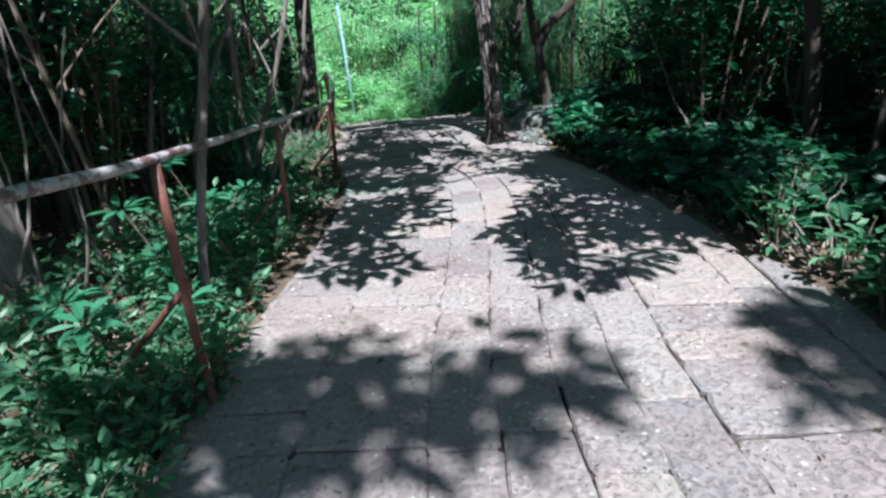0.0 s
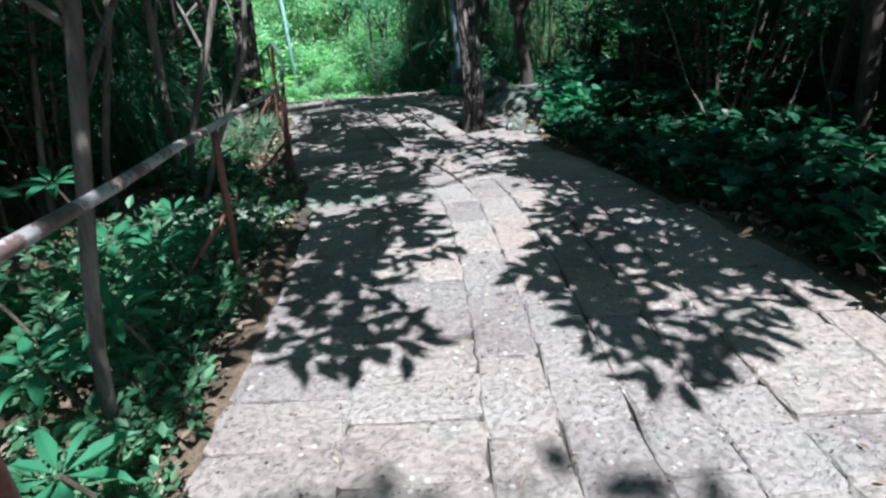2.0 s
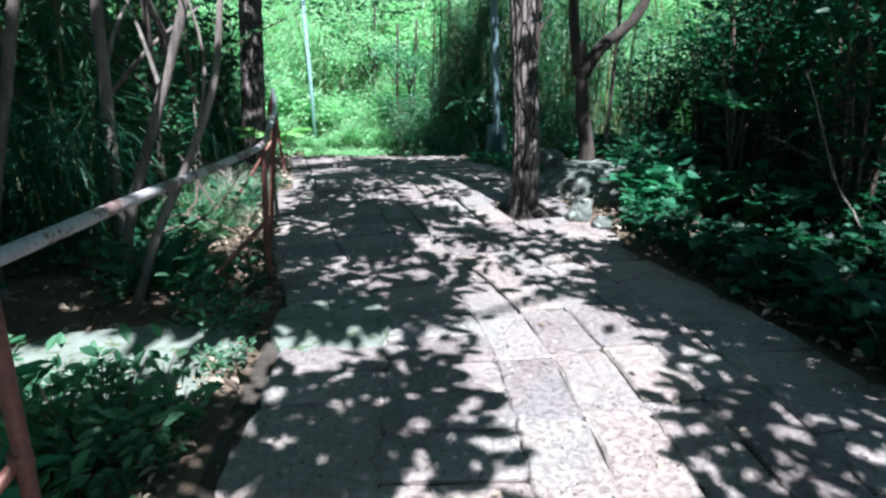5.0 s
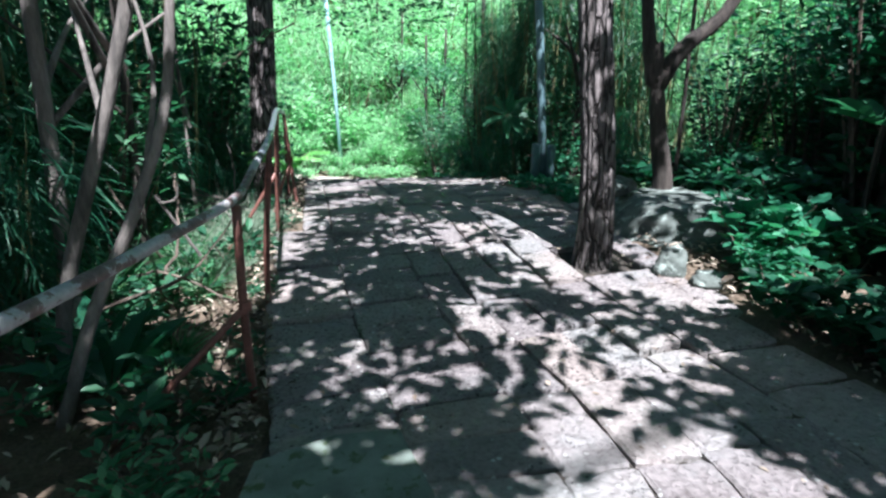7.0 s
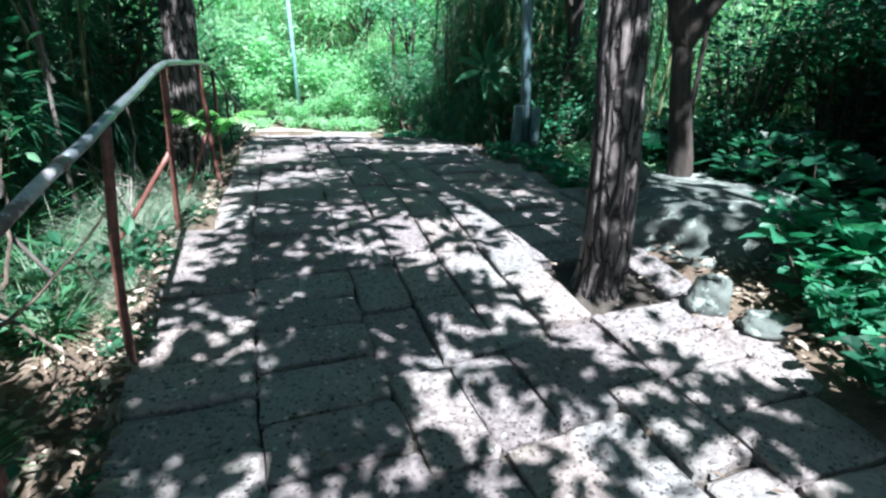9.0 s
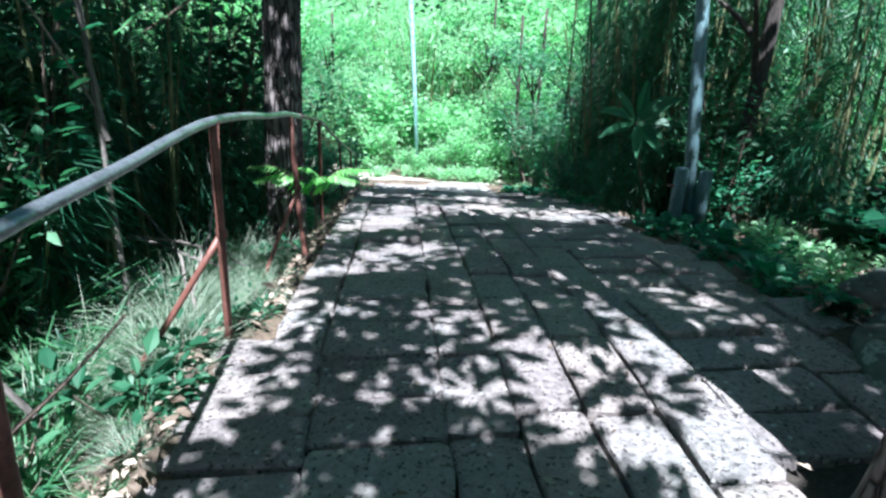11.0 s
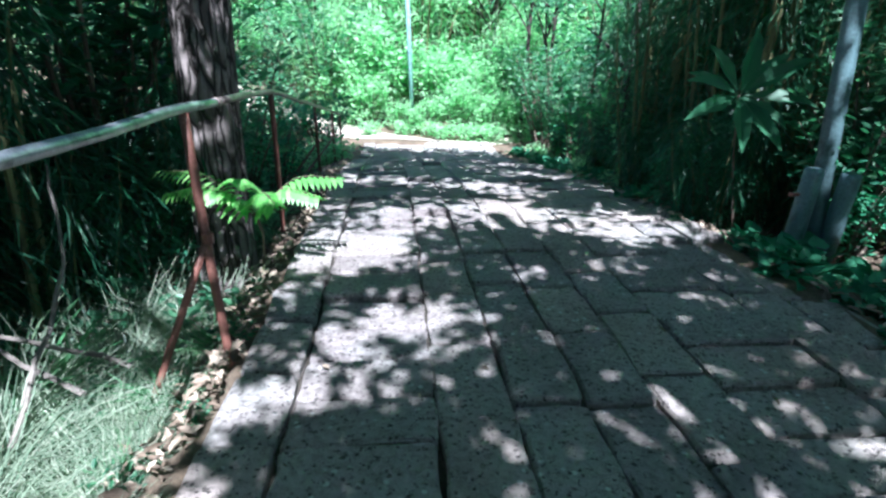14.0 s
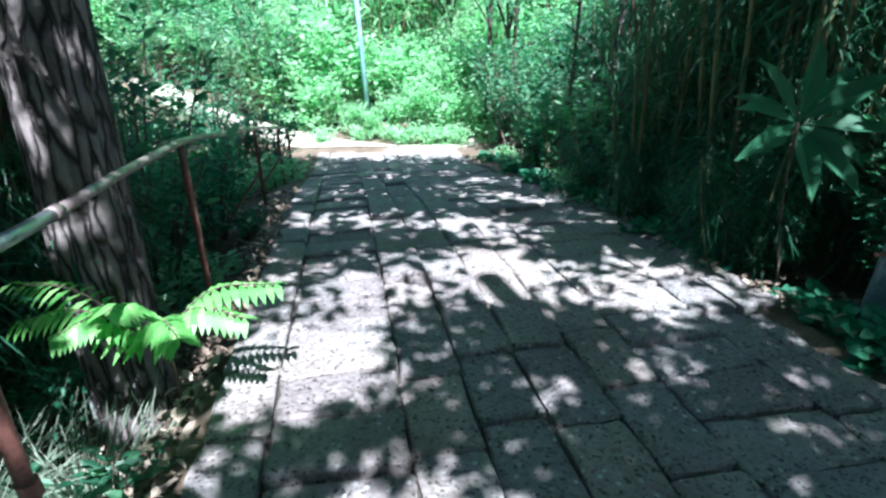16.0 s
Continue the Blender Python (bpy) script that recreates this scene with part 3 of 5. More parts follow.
def shade_woods(x, y):
    if near_path(x, y) or y > 19.0:
        return 0.0
    if -2.3 < x < -1.0 and 4.95 < y < 5.65:
        return 0.0
    if -2.6 < x < -1.2 and 8.5 < y < 10.1:
        return 0.0
    if 1.35 < x < 2.15 and 7.0 < y < 8.1 or 1.9 < x < 2.6 and 2.5 < y < 3.7:
        return 0.0
    if 1.2 < x < 3.3 and 9.7 < y < 12.2:
        return 0.0
    if 1.2 < x < 2.8 and 8.2 < y < 9.2:
        return 0.85
    if x > 2.4:
        return 0.1 if gaps(x, y, 0.5, 0.72 if y > 9.5 else 0.28) else 1.0
    if x < -1.2:
        if y > 8 and x > -2.8:
            return 0.0 if gaps(x, y, 0.5, 0.75 if x > -2.4 and y < 10 else 0.2) else 0.9
        if 6.6 < y <= 8 and x > -2.3:
            return 0.0 if gaps(x, y, 0.35, 0.4) else 0.9
        return 0.1 if gaps(x, y, 0.5, 0.45 if x > -2.1 and y < 4.8 else 0.14) else 1.0
    return (0.0 if gaps(x, y, 0.4, 0.3) else 1.0) if y < 6.9 else (0.0 if gaps(x, y, 0.6, 0.85 if y > 11 else 0.75) else 0.5)


tree("path_tree", "rough grey-brown fissured tree trunk growing through the paving edge", (0.85, 8.02, 0.0), (-0.33, 0.3), 0.145, 6.5, BARK, fissures(13, 0.15, 3.1), sides=64, rows=110, flare=1.3,
     limbs=[([(0.1, 0.2, 4.2), (0.2, -0.6, 5.0), (0.3, -1.4, 5.4)], 0.02), ([(0.1, 0.2, 4.6), (-0.7, 0.3, 5.3), (-1.4, 0.2, 5.6)], 0.018)],
     crown=[(((-1.3, 1.6, 5.6, 9.2), shade_middle), 3600, 0.17, (3.2, 4.6), 11, 4)])
tree("rail_tree", "thick dark fissured tree trunk beside the handrail", (-2.42, 11.3, -0.58), (0.25, 0.1), 0.205, 7.2, BARK, fissures(13, 0.16, 9.4), sides=64, rows=110, flare=1.25,
     limbs=[([(0.05, 0.1, 4.6), (0.8, 0.2, 5.4), (1.6, 0.2, 5.8)], 0.02), ([(0.05, 0.1, 5.0), (0.3, 1.0, 5.8), (0.6, 2.0, 6.2)], 0.018)],
     crown=[(((-4.6, 1.5, 9.0, 19.8), shade_last), 11500, 0.14, (3.8, 5.8), 12, 3), (((-1.7, 1.6, 9.3, 11.8), shade_last), 3600, 0.15, (4.2, 6.2), 16, 3)])
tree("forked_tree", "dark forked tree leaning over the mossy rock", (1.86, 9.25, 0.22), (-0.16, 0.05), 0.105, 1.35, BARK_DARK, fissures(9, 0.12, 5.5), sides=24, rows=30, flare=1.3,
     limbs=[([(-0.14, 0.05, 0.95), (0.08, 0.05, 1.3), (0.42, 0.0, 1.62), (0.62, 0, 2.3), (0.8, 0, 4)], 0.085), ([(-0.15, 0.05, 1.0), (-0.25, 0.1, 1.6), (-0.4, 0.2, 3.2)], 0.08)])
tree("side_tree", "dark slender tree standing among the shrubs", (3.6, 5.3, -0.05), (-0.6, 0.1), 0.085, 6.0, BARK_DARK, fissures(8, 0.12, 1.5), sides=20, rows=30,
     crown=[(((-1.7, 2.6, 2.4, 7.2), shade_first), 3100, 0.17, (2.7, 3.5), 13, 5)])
# Added out of view: carries the leaf patches that shade woods and paving.
woods = tree("unseen_shade_tree", "unseen tall tree added for the shade of its broad crown", (5.2, 1.0, 0.1), (0.2, 0.3), 0.24, 12.0, BARK_DARK, None, sides=16, rows=20,
     limbs=[([(0.1, 0.2, 5), (1.2, 0.5, 6), (2.2, 1, 6.8)], 0.08), ([(0.15, 0.2, 8), (-1.6, -0.6, 10), (-3.4, -2.0, 11)], 0.07)],
     crown=[(((-1.7, 2.8, -1.5, 2.9), shade_start), 3300, 0.24, (8.0, 11.0), 15, 7), (((-9, 8, -6, 19.5), shade_woods), 12600, 0.3, (4.0, 8.0), 14, 4), (((-3.2, -1.15, 5.7, 7.3), lambda x, y: 0.0 if gaps(x, y, 0.3, 0.4) else 1.0), 600, 0.28, (3.6, 6.0), 17, 4), (((-6.0, -2.9, 4.0, 13.5), lambda x, y: 0.0 if gaps(x, y, 0.45, 0.3) else 1.0), 2100, 0.3, (4.2, 7.5), 18, 4), (((-4.6, 0.6, 12.4, 19.8), shade_last), 3000, 0.3, (5.0, 8.0), 19, 4), (((0.8, 2.6, 10.4, 13.2), lambda x, y: 0.0 if gaps(x, y, 0.4, 0.33) else 1.0), 360, 0.3, (4.5, 7.5), 20, 4)], crown_mat=LEAF_SHADED)


def thin_trees():
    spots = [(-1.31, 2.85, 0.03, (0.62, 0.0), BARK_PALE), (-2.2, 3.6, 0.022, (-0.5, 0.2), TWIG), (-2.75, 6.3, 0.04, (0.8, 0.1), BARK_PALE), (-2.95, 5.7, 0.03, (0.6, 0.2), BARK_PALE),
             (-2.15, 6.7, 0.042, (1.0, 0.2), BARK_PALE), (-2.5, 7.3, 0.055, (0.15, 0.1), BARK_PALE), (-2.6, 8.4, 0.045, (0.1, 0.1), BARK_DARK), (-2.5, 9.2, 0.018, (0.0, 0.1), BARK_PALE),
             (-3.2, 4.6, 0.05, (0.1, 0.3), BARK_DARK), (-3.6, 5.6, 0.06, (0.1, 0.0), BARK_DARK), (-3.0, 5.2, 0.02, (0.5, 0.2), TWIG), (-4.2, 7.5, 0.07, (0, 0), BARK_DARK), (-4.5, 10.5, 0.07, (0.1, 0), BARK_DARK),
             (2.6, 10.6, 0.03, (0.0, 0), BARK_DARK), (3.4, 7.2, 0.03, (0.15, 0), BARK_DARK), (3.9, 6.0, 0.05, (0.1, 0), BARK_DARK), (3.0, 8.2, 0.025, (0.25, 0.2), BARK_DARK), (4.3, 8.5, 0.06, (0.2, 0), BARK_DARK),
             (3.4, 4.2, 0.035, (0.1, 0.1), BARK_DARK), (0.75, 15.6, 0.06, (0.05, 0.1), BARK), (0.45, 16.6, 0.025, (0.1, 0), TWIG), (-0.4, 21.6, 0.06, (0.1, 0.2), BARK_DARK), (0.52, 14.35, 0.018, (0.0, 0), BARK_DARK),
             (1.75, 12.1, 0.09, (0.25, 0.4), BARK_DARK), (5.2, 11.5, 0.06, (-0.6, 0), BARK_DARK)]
    for x, y, r, lean, mat in spots:
        z = float(ground_z(x, y))
        limbs = []
        for k in range(3):
            h = rng.uniform(1.2, 2.4)
            a = rng.uniform(0, 6.28)
            s = np.array((lean[0] * h / 4, lean[1] * h / 4, h))
            d = np.array((math.cos(a), math.sin(a), 0.9)) * rng.uniform(0.5, 1.0)
            limbs.append(([s, s + d * 0.5 + (0, 0, 0.05), s + d], r * 0.4))
        shade = "pale" if mat == BARK_PALE else "dark"
        tree("sapling", shade + " slender tree stem with thin side branches in the undergrowth", (x, y, z), lean, r, 4.2, mat, None, limbs, 9, 16, 1.3, group="slender forest stems")
    # crooked stem
    t = thing("crooked_stem", (-2.0, 6.3, -0.1), "pale crooked slender stem leaning over the railing", "tree", "slender forest stems")
    bag = Bag()
    tube(bag, spline([(0, 0, -0.1), (0.2, 0.05, 0.42), (0.42, 0.1, 0.85), (0.6, 0.15, 1.3), (0.7, 0.2, 1.9), (0.95, 0.3, 3.0)], 24), np.linspace(0.032, 0.014, 24), 9)
    bag.make("trunk", BARK_PALE, t, smooth=True)
    bag = Bag()
    tube(bag, spline([(0.5, 0.12, 1.05), (0.5, 0.3, 1.5), (0.3, 0.4, 2.2)], 10), np.linspace(0.014, 0.005, 10), 6)
    bag.make("limb", BARK_PALE, t, smooth=True)
    # broad pale trunk
    tree("old_tree", "broad pale furrowed trunk hung with dry vines", (-2.75, 3.3, -0.1), (-0.35, 0.2), 0.17, 6.0, BARK_PALE, fissures(9, 0.2, 7.7), sides=40, rows=60, flare=1.5)


thin_trees()


# ---- shrubs ----
def shrub(name, label, mat, shape, count, spread, height, length, ratio, stem_mat=TWIG, stems=9, droop=0.0, kind="", low=0.05, lift=0.3, apart=False, fan=0.2):
    """One shrub about the origin: stems and leaves."""
    t = thing(name, (0, 0, 0), label, "plant", kind=kind)
    sb, lb = Bag(), Bag()
    place, way, canes = [], [], []
    per = count // stems
    for s in range(stems):
        a = rng.uniform(0, 6.28)
        reach = spread * math.sqrt(rng.uniform(0.05, 1))
        h = height * rng.uniform(0.55, 1.0)
        tip = np.array((math.cos(a) * reach, math.sin(a) * reach, h))
        base = np.array((math.cos(a) * reach * fan, math.sin(a) * reach * fan, -0.05))
        midp = (base + tip) / 2 + np.array((0, 0, 0.12 * h)) + rng.normal(0, 0.05 * spread, 3)
        ln = spline([base, midp, tip], 7)
        if apart:
            canes.append(Bag())
        tube(canes[-1] if apart else sb, ln, np.linspace(0.004 + 0.006 * height, 0.003, 7), 5 if apart else 4, False)
        u = rng.uniform(low, 1, per) ** 0.7
        p = np.stack([np.interp(u, np.linspace(0, 1, 7), ln[:, k]) for k in range(3)], -1)
        b = rng.uniform(0, 6.28, per)
        out = np.stack([np.cos(b), np.sin(b), rng.normal(lift, 0.35, per) - droop], -1)
        p = p + out * rng.uniform(0.0, 0.22 * spread + 0.02, (per, 1))
        p[:, 2] = np.maximum(p[:, 2], 0.02)
        place.append(p)
        way.append(out)
    place, way = np.concatenate(place), np.concatenate(way)
    size = length * rng.uniform(0.6, 1.25, len(place))
    leaves(lb, shape, place, way, size, size * ratio, 0.4)
    if canes:
        for q in canes:
            q.make("cane", stem_mat, t)
    else:
        tagged(sb.make("stem", stem_mat, t), kind="stuff")
    tagged(lb.make("foliage", mat, t), kind="stuff")
    return t


def scatter(ob, spots, label="", group=""):
    """Copies of a shrub at spots of x, y and scale; the first spot takes the shrub itself."""
    for i, (x, y, s) in enumerate(spots):
        m = Matrix.Translation((x, y, float(ground_z(x, y)))) @ Matrix.Rotation(rng.uniform(0, 6.28), 4, 'Z')
        if i:
            o = copy_thing(ob, m)
        else:
            o = ob
            o.matrix_basis = m
        o.scale = (s, s, s * rng.uniform(0.9, 1.1))
        tagged(o, label, group=group)


def strip(n, x0, x1, y0, y1, s0, s1, keep=lambda x, y: True, gap=0.0):
    out = []
    tries = 0
    while len(out) < n and tries < 5000:
        tries += 1
        x, y = rng.uniform(x0, x1), rng.uniform(y0, y1)
        if keep(x, y) and all((x - a) ** 2 + (y - b) ** 2 > gap * gap for a, b, _ in out):
            out.append((x, y, rng.uniform(s0, s1)))
    return out


def off_path(margin):
    def keep(x, y):
        return x < np.interp(y, *LEFT) - margin or x > np.interp(y, *RIGHT) + margin
    return keep


low_leafy = shrub("low_plant", "low bright green broad-leaved plant in the undergrowth", LEAF_MID, OVAL, 190, 0.3, 0.4, 0.085, 0.5, stems=12)
scatter(low_leafy, strip(30, -3.0, -1.1, 0.8, 5.0, 0.45, 1.0, off_path(0.12), 0.2) + strip(26, -2.1, -1.0, 1.0, 3.6, 0.5, 0.85, off_path(0.1), 0.14) + strip(18, -2.2, -1.1, 3.4, 4.85, 0.7, 1.0, off_path(0.1), 0.16) + [(float(np.interp(y, *LEFT)) - 0.22 - 0.1 * math.sin(8 * y), y, 0.5 + 0.15 * math.sin(5 * y)) for y in np.arange(1.2, 4.9, 0.24)] + [(-1.2, 5.62, 0.6), (-1.12, 5.2, 0.4), (-1.4, 5.75, 0.6)], group="undergrowth plants")
low_dark = shrub("low_plant", "low heart-leaved plant in the undergrowth, its green darkened for shade", LEAF_SHADED, HEART, 170, 0.32, 0.42, 0.11, 0.95, stems=11)
scatter(low_dark, [(float(np.interp(y, *RIGHT)) + 0.2 + 0.1 * math.sin(5 * y), y, 0.7 + 0.2 * math.sin(3 * y)) for y in np.arange(3.6, 7.1, 0.33)] + strip(44, 1.6, 3.4, 1.8, 7.0, 0.7, 1.25, off_path(0.15), 0.2) + strip(34, 2.3, 4.6, 6.6, 11.0, 0.8, 1.4, off_path(0.5), 0.25) + strip(24, 2.4, 6.0, 11.0, 15.5, 1.0, 1.7, off_path(1.0), 0.4) + strip(18, -6.0, -3.5, 10.5, 16.0, 1.0, 1.6, off_path(1.0), 0.4) + strip(16, 4.0, 7.5, 2.5, 9.5, 1.2, 2.0, gap=0.5), group="undergrowth plants")
left_mid = shrub("low_plant", "low mixed green plant among fallen leaves", LEAF, OVAL, 120, 0.3, 0.3, 0.1, 0.45, stems=8)
scatter(left_mid, strip(26, -3.6, -1.4, 5.8, 15, 0.6, 1.2, off_path(0.25), 0.25) + [(float(np.interp(y, *LEFT)) - 0.14 - 0.08 * math.sin(9 * y), y, 0.3 + 0.1 * math.sin(7 * y)) for y in np.arange(6.4, 10.6, 0.27)] + [(-1.6, 8.93, 0.4), (-1.7, 8.88, 0.4), (-1.62, 9.06, 0.3)], group="undergrowth plants")
tall_dark = shrub("shrub", "tall leafy forest shrub with leaves coloured as in shade", LEAF_SHADED, OVAL, 1500, 0.8, 2.6, 0.13, 0.45, stems=22)
scatter(tall_dark, strip(26, 2.7, 7, 0.5, 11.5, 0.8, 1.2, lambda x, y: off_path(1.0)(x, y) and not (x < 3.4 and (y > 5.8 or 1.2 < y < 3.4)), 0.6) + strip(9, 3.2, 5.0, 6.0, 11.0, 0.5, 0.85, gap=0.6) + strip(8, 5.0, 8.5, 3.5, 10.0, 0.9, 1.25, gap=0.8) + strip(26, -7, -2.9, 0.5, 12.5, 0.8, 1.25, off_path(1.2), 0.7) + [(2.1, 16.0, 1.2), (1.9, 17.6, 1.2), (1.5, 19.2, 1.1), (3.2, 18.0, 1.3)], group="forest shrubs")
mid_green = shrub("shrub", "green leafy forest shrub half in sun", LEAF_MID, OVAL, 1300, 0.7, 1.9, 0.11, 0.42, stems=20)
scatter(mid_green, [(1.7, 12.2, 0.9), (1.3, 13.2, 0.8), (1.1, 14.3, 0.75), (0.9, 15.7, 0.9), (0.6, 17.2, 0.8), (0.5, 18.6, 0.9), (4.2, 10.2, 0.8), (3.6, 11.6, 0.8)] + strip(5, 4.5, 7, 10, 14, 0.7, 1.2, off_path(1.2), 0.8) + strip(12, -6, -2.7, 2, 14, 0.6, 1.1, off_path(0.9), 0.8) + strip(9, -8, -4.4, 14, 20, 0.7, 1.2, off_path(0.9), 0.8), group="forest shrubs")
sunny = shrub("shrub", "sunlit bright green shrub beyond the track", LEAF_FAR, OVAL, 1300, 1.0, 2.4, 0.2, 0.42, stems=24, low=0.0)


def clear_of_pole(x, y):
    return not (abs(x + 3.3) < 1.0 and y < 23)


def beyond(x, y):
    """Off the dirt track and the line of sight to the far pole."""
    if y < 23 and abs(x + 0.75 + 0.18 * (y - 8)) < 0.5:
        return False
    if y < np.interp(x, (-9, -8, -5.9, -4.2, -3, -1.9, -0.9, -0.3), (26.2, 25.2, 23.4, 22.0, 21.2, 21.0, 21.2, 21.8)) and x < -0.3:
        return False
    return off_path(0.3)(x, y)


scatter(sunny, strip(12, -5.0, -0.8, 23.0, 25.5, 0.65, 1.0, gap=0.55) + [(-4.2, 22.3, 0.6), (-1.9, 21.9, 0.55), (-1.2, 21.7, 0.5), (-2.5, 22.1, 0.42), (-3.45, 22.0, 0.36), (-2.9, 21.5, 0.3), (-1.5, 22.6, 0.75), (-4.6, 23.0, 0.8)] + strip(26, -4.5, 4, 21.3, 24, 0.4, 0.75, beyond, 0.5) + strip(30, -12, 8, 23, 27, 0.7, 1.3, beyond, 0.9) + strip(38, -20, 17, 27, 37, 1.2, 2.6, clear_of_pole, 1.6), group="sunlit shrubs")
scatter(copy_thing(mid_green, Matrix.Identity(4)), strip(18, -0.6, 6, 20.2, 25.5, 0.8, 1.6, beyond, 0.8) + strip(16, -15, -5, 21, 28, 0.9, 1.8, beyond, 1.1) + strip(18, -17, 12, 26, 34, 1.2, 2.3, clear_of_pole, 1.6), "green shrub in the layered thicket beyond the track", "far shrubs")


def far_tree(x, y, h, mat, seed):
    """A small slope tree: trunk, forking limbs, and leaf clumps round their ends."""
    r = np.random.default_rng(seed)
    limbs, ends = [], []
    for k in range(7):
        a = k * 0.9 + r.uniform(0, 0.6)
        z0 = h * r.uniform(0.3, 0.7)
        out = r.uniform(0.5, 1.3)
        tip = np.array((math.cos(a) * out, math.sin(a) * out, z0 + r.uniform(0.5, 1.4)))
        limbs.append(([(0, 0, z0), tip * (0.5, 0.5, 1) - (0, 0, 0.3), tip], 0.03))
        ends += [tip, tip * (0.6, 0.6, 1)]
    t = tree("slope_tree", "slender sunlit tree with loose leafy crown beyond the track", (x, y, float(ground_z(x, y))), (0.2, 0), 0.06, h, BARK_DARK, None, limbs, 8, 12, group="slope trees")
    bag = Bag()
    c = np.repeat(np.array(ends), 90, 0)
    p = c + r.normal(0, 0.3, c.shape) * (1, 1, 0.6)
    a = r.uniform(0, 6.28, len(p))
    way = np.stack([np.cos(a), np.sin(a), r.normal(-0.3, 0.3, len(p))], -1)
    size = r.uniform(0.1, 0.2, len(p))
    leaves(bag, OVAL, p, way, size, size * 0.42, 0.4)
    tagged(bag.make("crown", mat, t), kind="stuff")


for i, (x, y, h) in enumerate([(0.1, 22.0, 4.4), (2.2, 22.6, 5.0), (-1.3, 24.6, 5.2), (4.0, 21.4, 4.8), (-6.6, 25.2, 4.4), (-8.6, 27.5, 5.4), (-2.4, 28, 5.8), (2.4, 27, 5.8), (6.5, 25, 5.8)]):
    far_tree(x, y, h, (LEAF_MID, LEAF_LIGHT, LEAF_FAR)[i % 3], 200 + i)
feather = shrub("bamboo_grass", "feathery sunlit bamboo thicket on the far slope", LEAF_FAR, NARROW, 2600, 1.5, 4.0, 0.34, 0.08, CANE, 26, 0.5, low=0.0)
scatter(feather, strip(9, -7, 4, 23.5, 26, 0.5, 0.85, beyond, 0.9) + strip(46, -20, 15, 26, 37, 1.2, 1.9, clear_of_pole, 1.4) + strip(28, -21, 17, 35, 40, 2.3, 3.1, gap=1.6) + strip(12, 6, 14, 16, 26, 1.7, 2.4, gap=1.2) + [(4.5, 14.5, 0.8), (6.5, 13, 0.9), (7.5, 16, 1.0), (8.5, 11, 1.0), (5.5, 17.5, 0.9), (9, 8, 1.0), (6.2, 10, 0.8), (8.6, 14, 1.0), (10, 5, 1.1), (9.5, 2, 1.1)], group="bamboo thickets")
edge_left = shrub("shrub", "sun-flecked green shrub behind the handrail", LEAF_BLUE, OVAL, 900, 0.6, 1.3, 0.1, 0.42, stems=18, low=0.0)
scatter(edge_left, strip(22, -6.5, -2.8, 11, 19.5, 0.6, 1.1, off_path(0.45), 0.5) + [(1.55, 11.9, 0.7), (1.0, 12.6, 0.5), (0.85, 13.3, 0.5), (3.0, 11.0, 0.6), (2.9, 10.0, 0.6)] + strip(18, -0.1, 3.2, 13.2, 20.5, 0.5, 0.9, off_path(0.5), 0.4), group="forest shrubs")
bamboo = shrub("bamboo_clump", "dense dark bamboo clump with many thin canes", LEAF, NARROW, 5200, 0.75, 3.3, 0.2, 0.055, CANE, 22, 0.8, apart=True, fan=0.6, low=0.02)
scatter(bamboo, [(1.75, 12.9, 0.9), (1.45, 13.2, 1.15), (1.9, 13.9, 1.2), (1.0, 14.0, 1.0), (1.2, 13.7, 0.85), (2.2, 13.4, 1.1), (3.2, 13.0, 1.1), (1.2, 14.6, 0.8), (1.6, 15.8, 1.1), (1.3, 17.0, 1.0), (-3.1, 9.3, 0.8), (-3.5, 10.4, 1.0), (-3.6, 8.2, 1.0), (-3.2, 11.9, 0.8), (-4.3, 9.2, 1.1), (-4.6, 11.4, 1.0)], group="bamboo clumps")

droopy = shrub("bamboo_spray", "drooping feathery bamboo leaves overhanging the grass, coloured dark for shade", LEAF_SHADED, NARROW, 2900, 0.75, 1.5, 0.3, 0.032, CANE, 16, 0.75, fan=0.5, low=0.1)
scatter(droopy, [(-3.25, 8.9, 1.0), (-3.45, 9.8, 1.1), (-3.2, 10.6, 0.9), (-3.4, 8.1, 1.1), (-3.2, 11.4, 1.0), (-3.0, 7.4, 0.9), (1.0, 12.7, 0.7), (1.5, 12.6, 0.9), (0.85, 13.8, 0.6), (0.6, 15.0, 0.6), (2.3, 12.2, 0.8)], group="bamboo sprays")
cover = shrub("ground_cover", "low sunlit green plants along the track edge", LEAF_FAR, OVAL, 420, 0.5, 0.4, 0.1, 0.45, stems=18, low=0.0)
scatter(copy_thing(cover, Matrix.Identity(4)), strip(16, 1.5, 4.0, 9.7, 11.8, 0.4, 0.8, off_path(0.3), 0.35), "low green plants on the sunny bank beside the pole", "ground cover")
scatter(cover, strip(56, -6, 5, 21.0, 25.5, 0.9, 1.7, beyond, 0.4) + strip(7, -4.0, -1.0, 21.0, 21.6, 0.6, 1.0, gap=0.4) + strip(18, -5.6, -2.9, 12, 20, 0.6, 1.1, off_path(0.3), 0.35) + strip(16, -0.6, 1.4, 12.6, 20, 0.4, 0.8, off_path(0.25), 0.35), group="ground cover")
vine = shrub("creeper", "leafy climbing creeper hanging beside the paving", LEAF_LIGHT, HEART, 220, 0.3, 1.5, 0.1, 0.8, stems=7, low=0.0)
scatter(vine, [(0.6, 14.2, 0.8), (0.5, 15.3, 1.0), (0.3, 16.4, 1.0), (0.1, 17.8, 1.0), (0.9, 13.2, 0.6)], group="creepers")

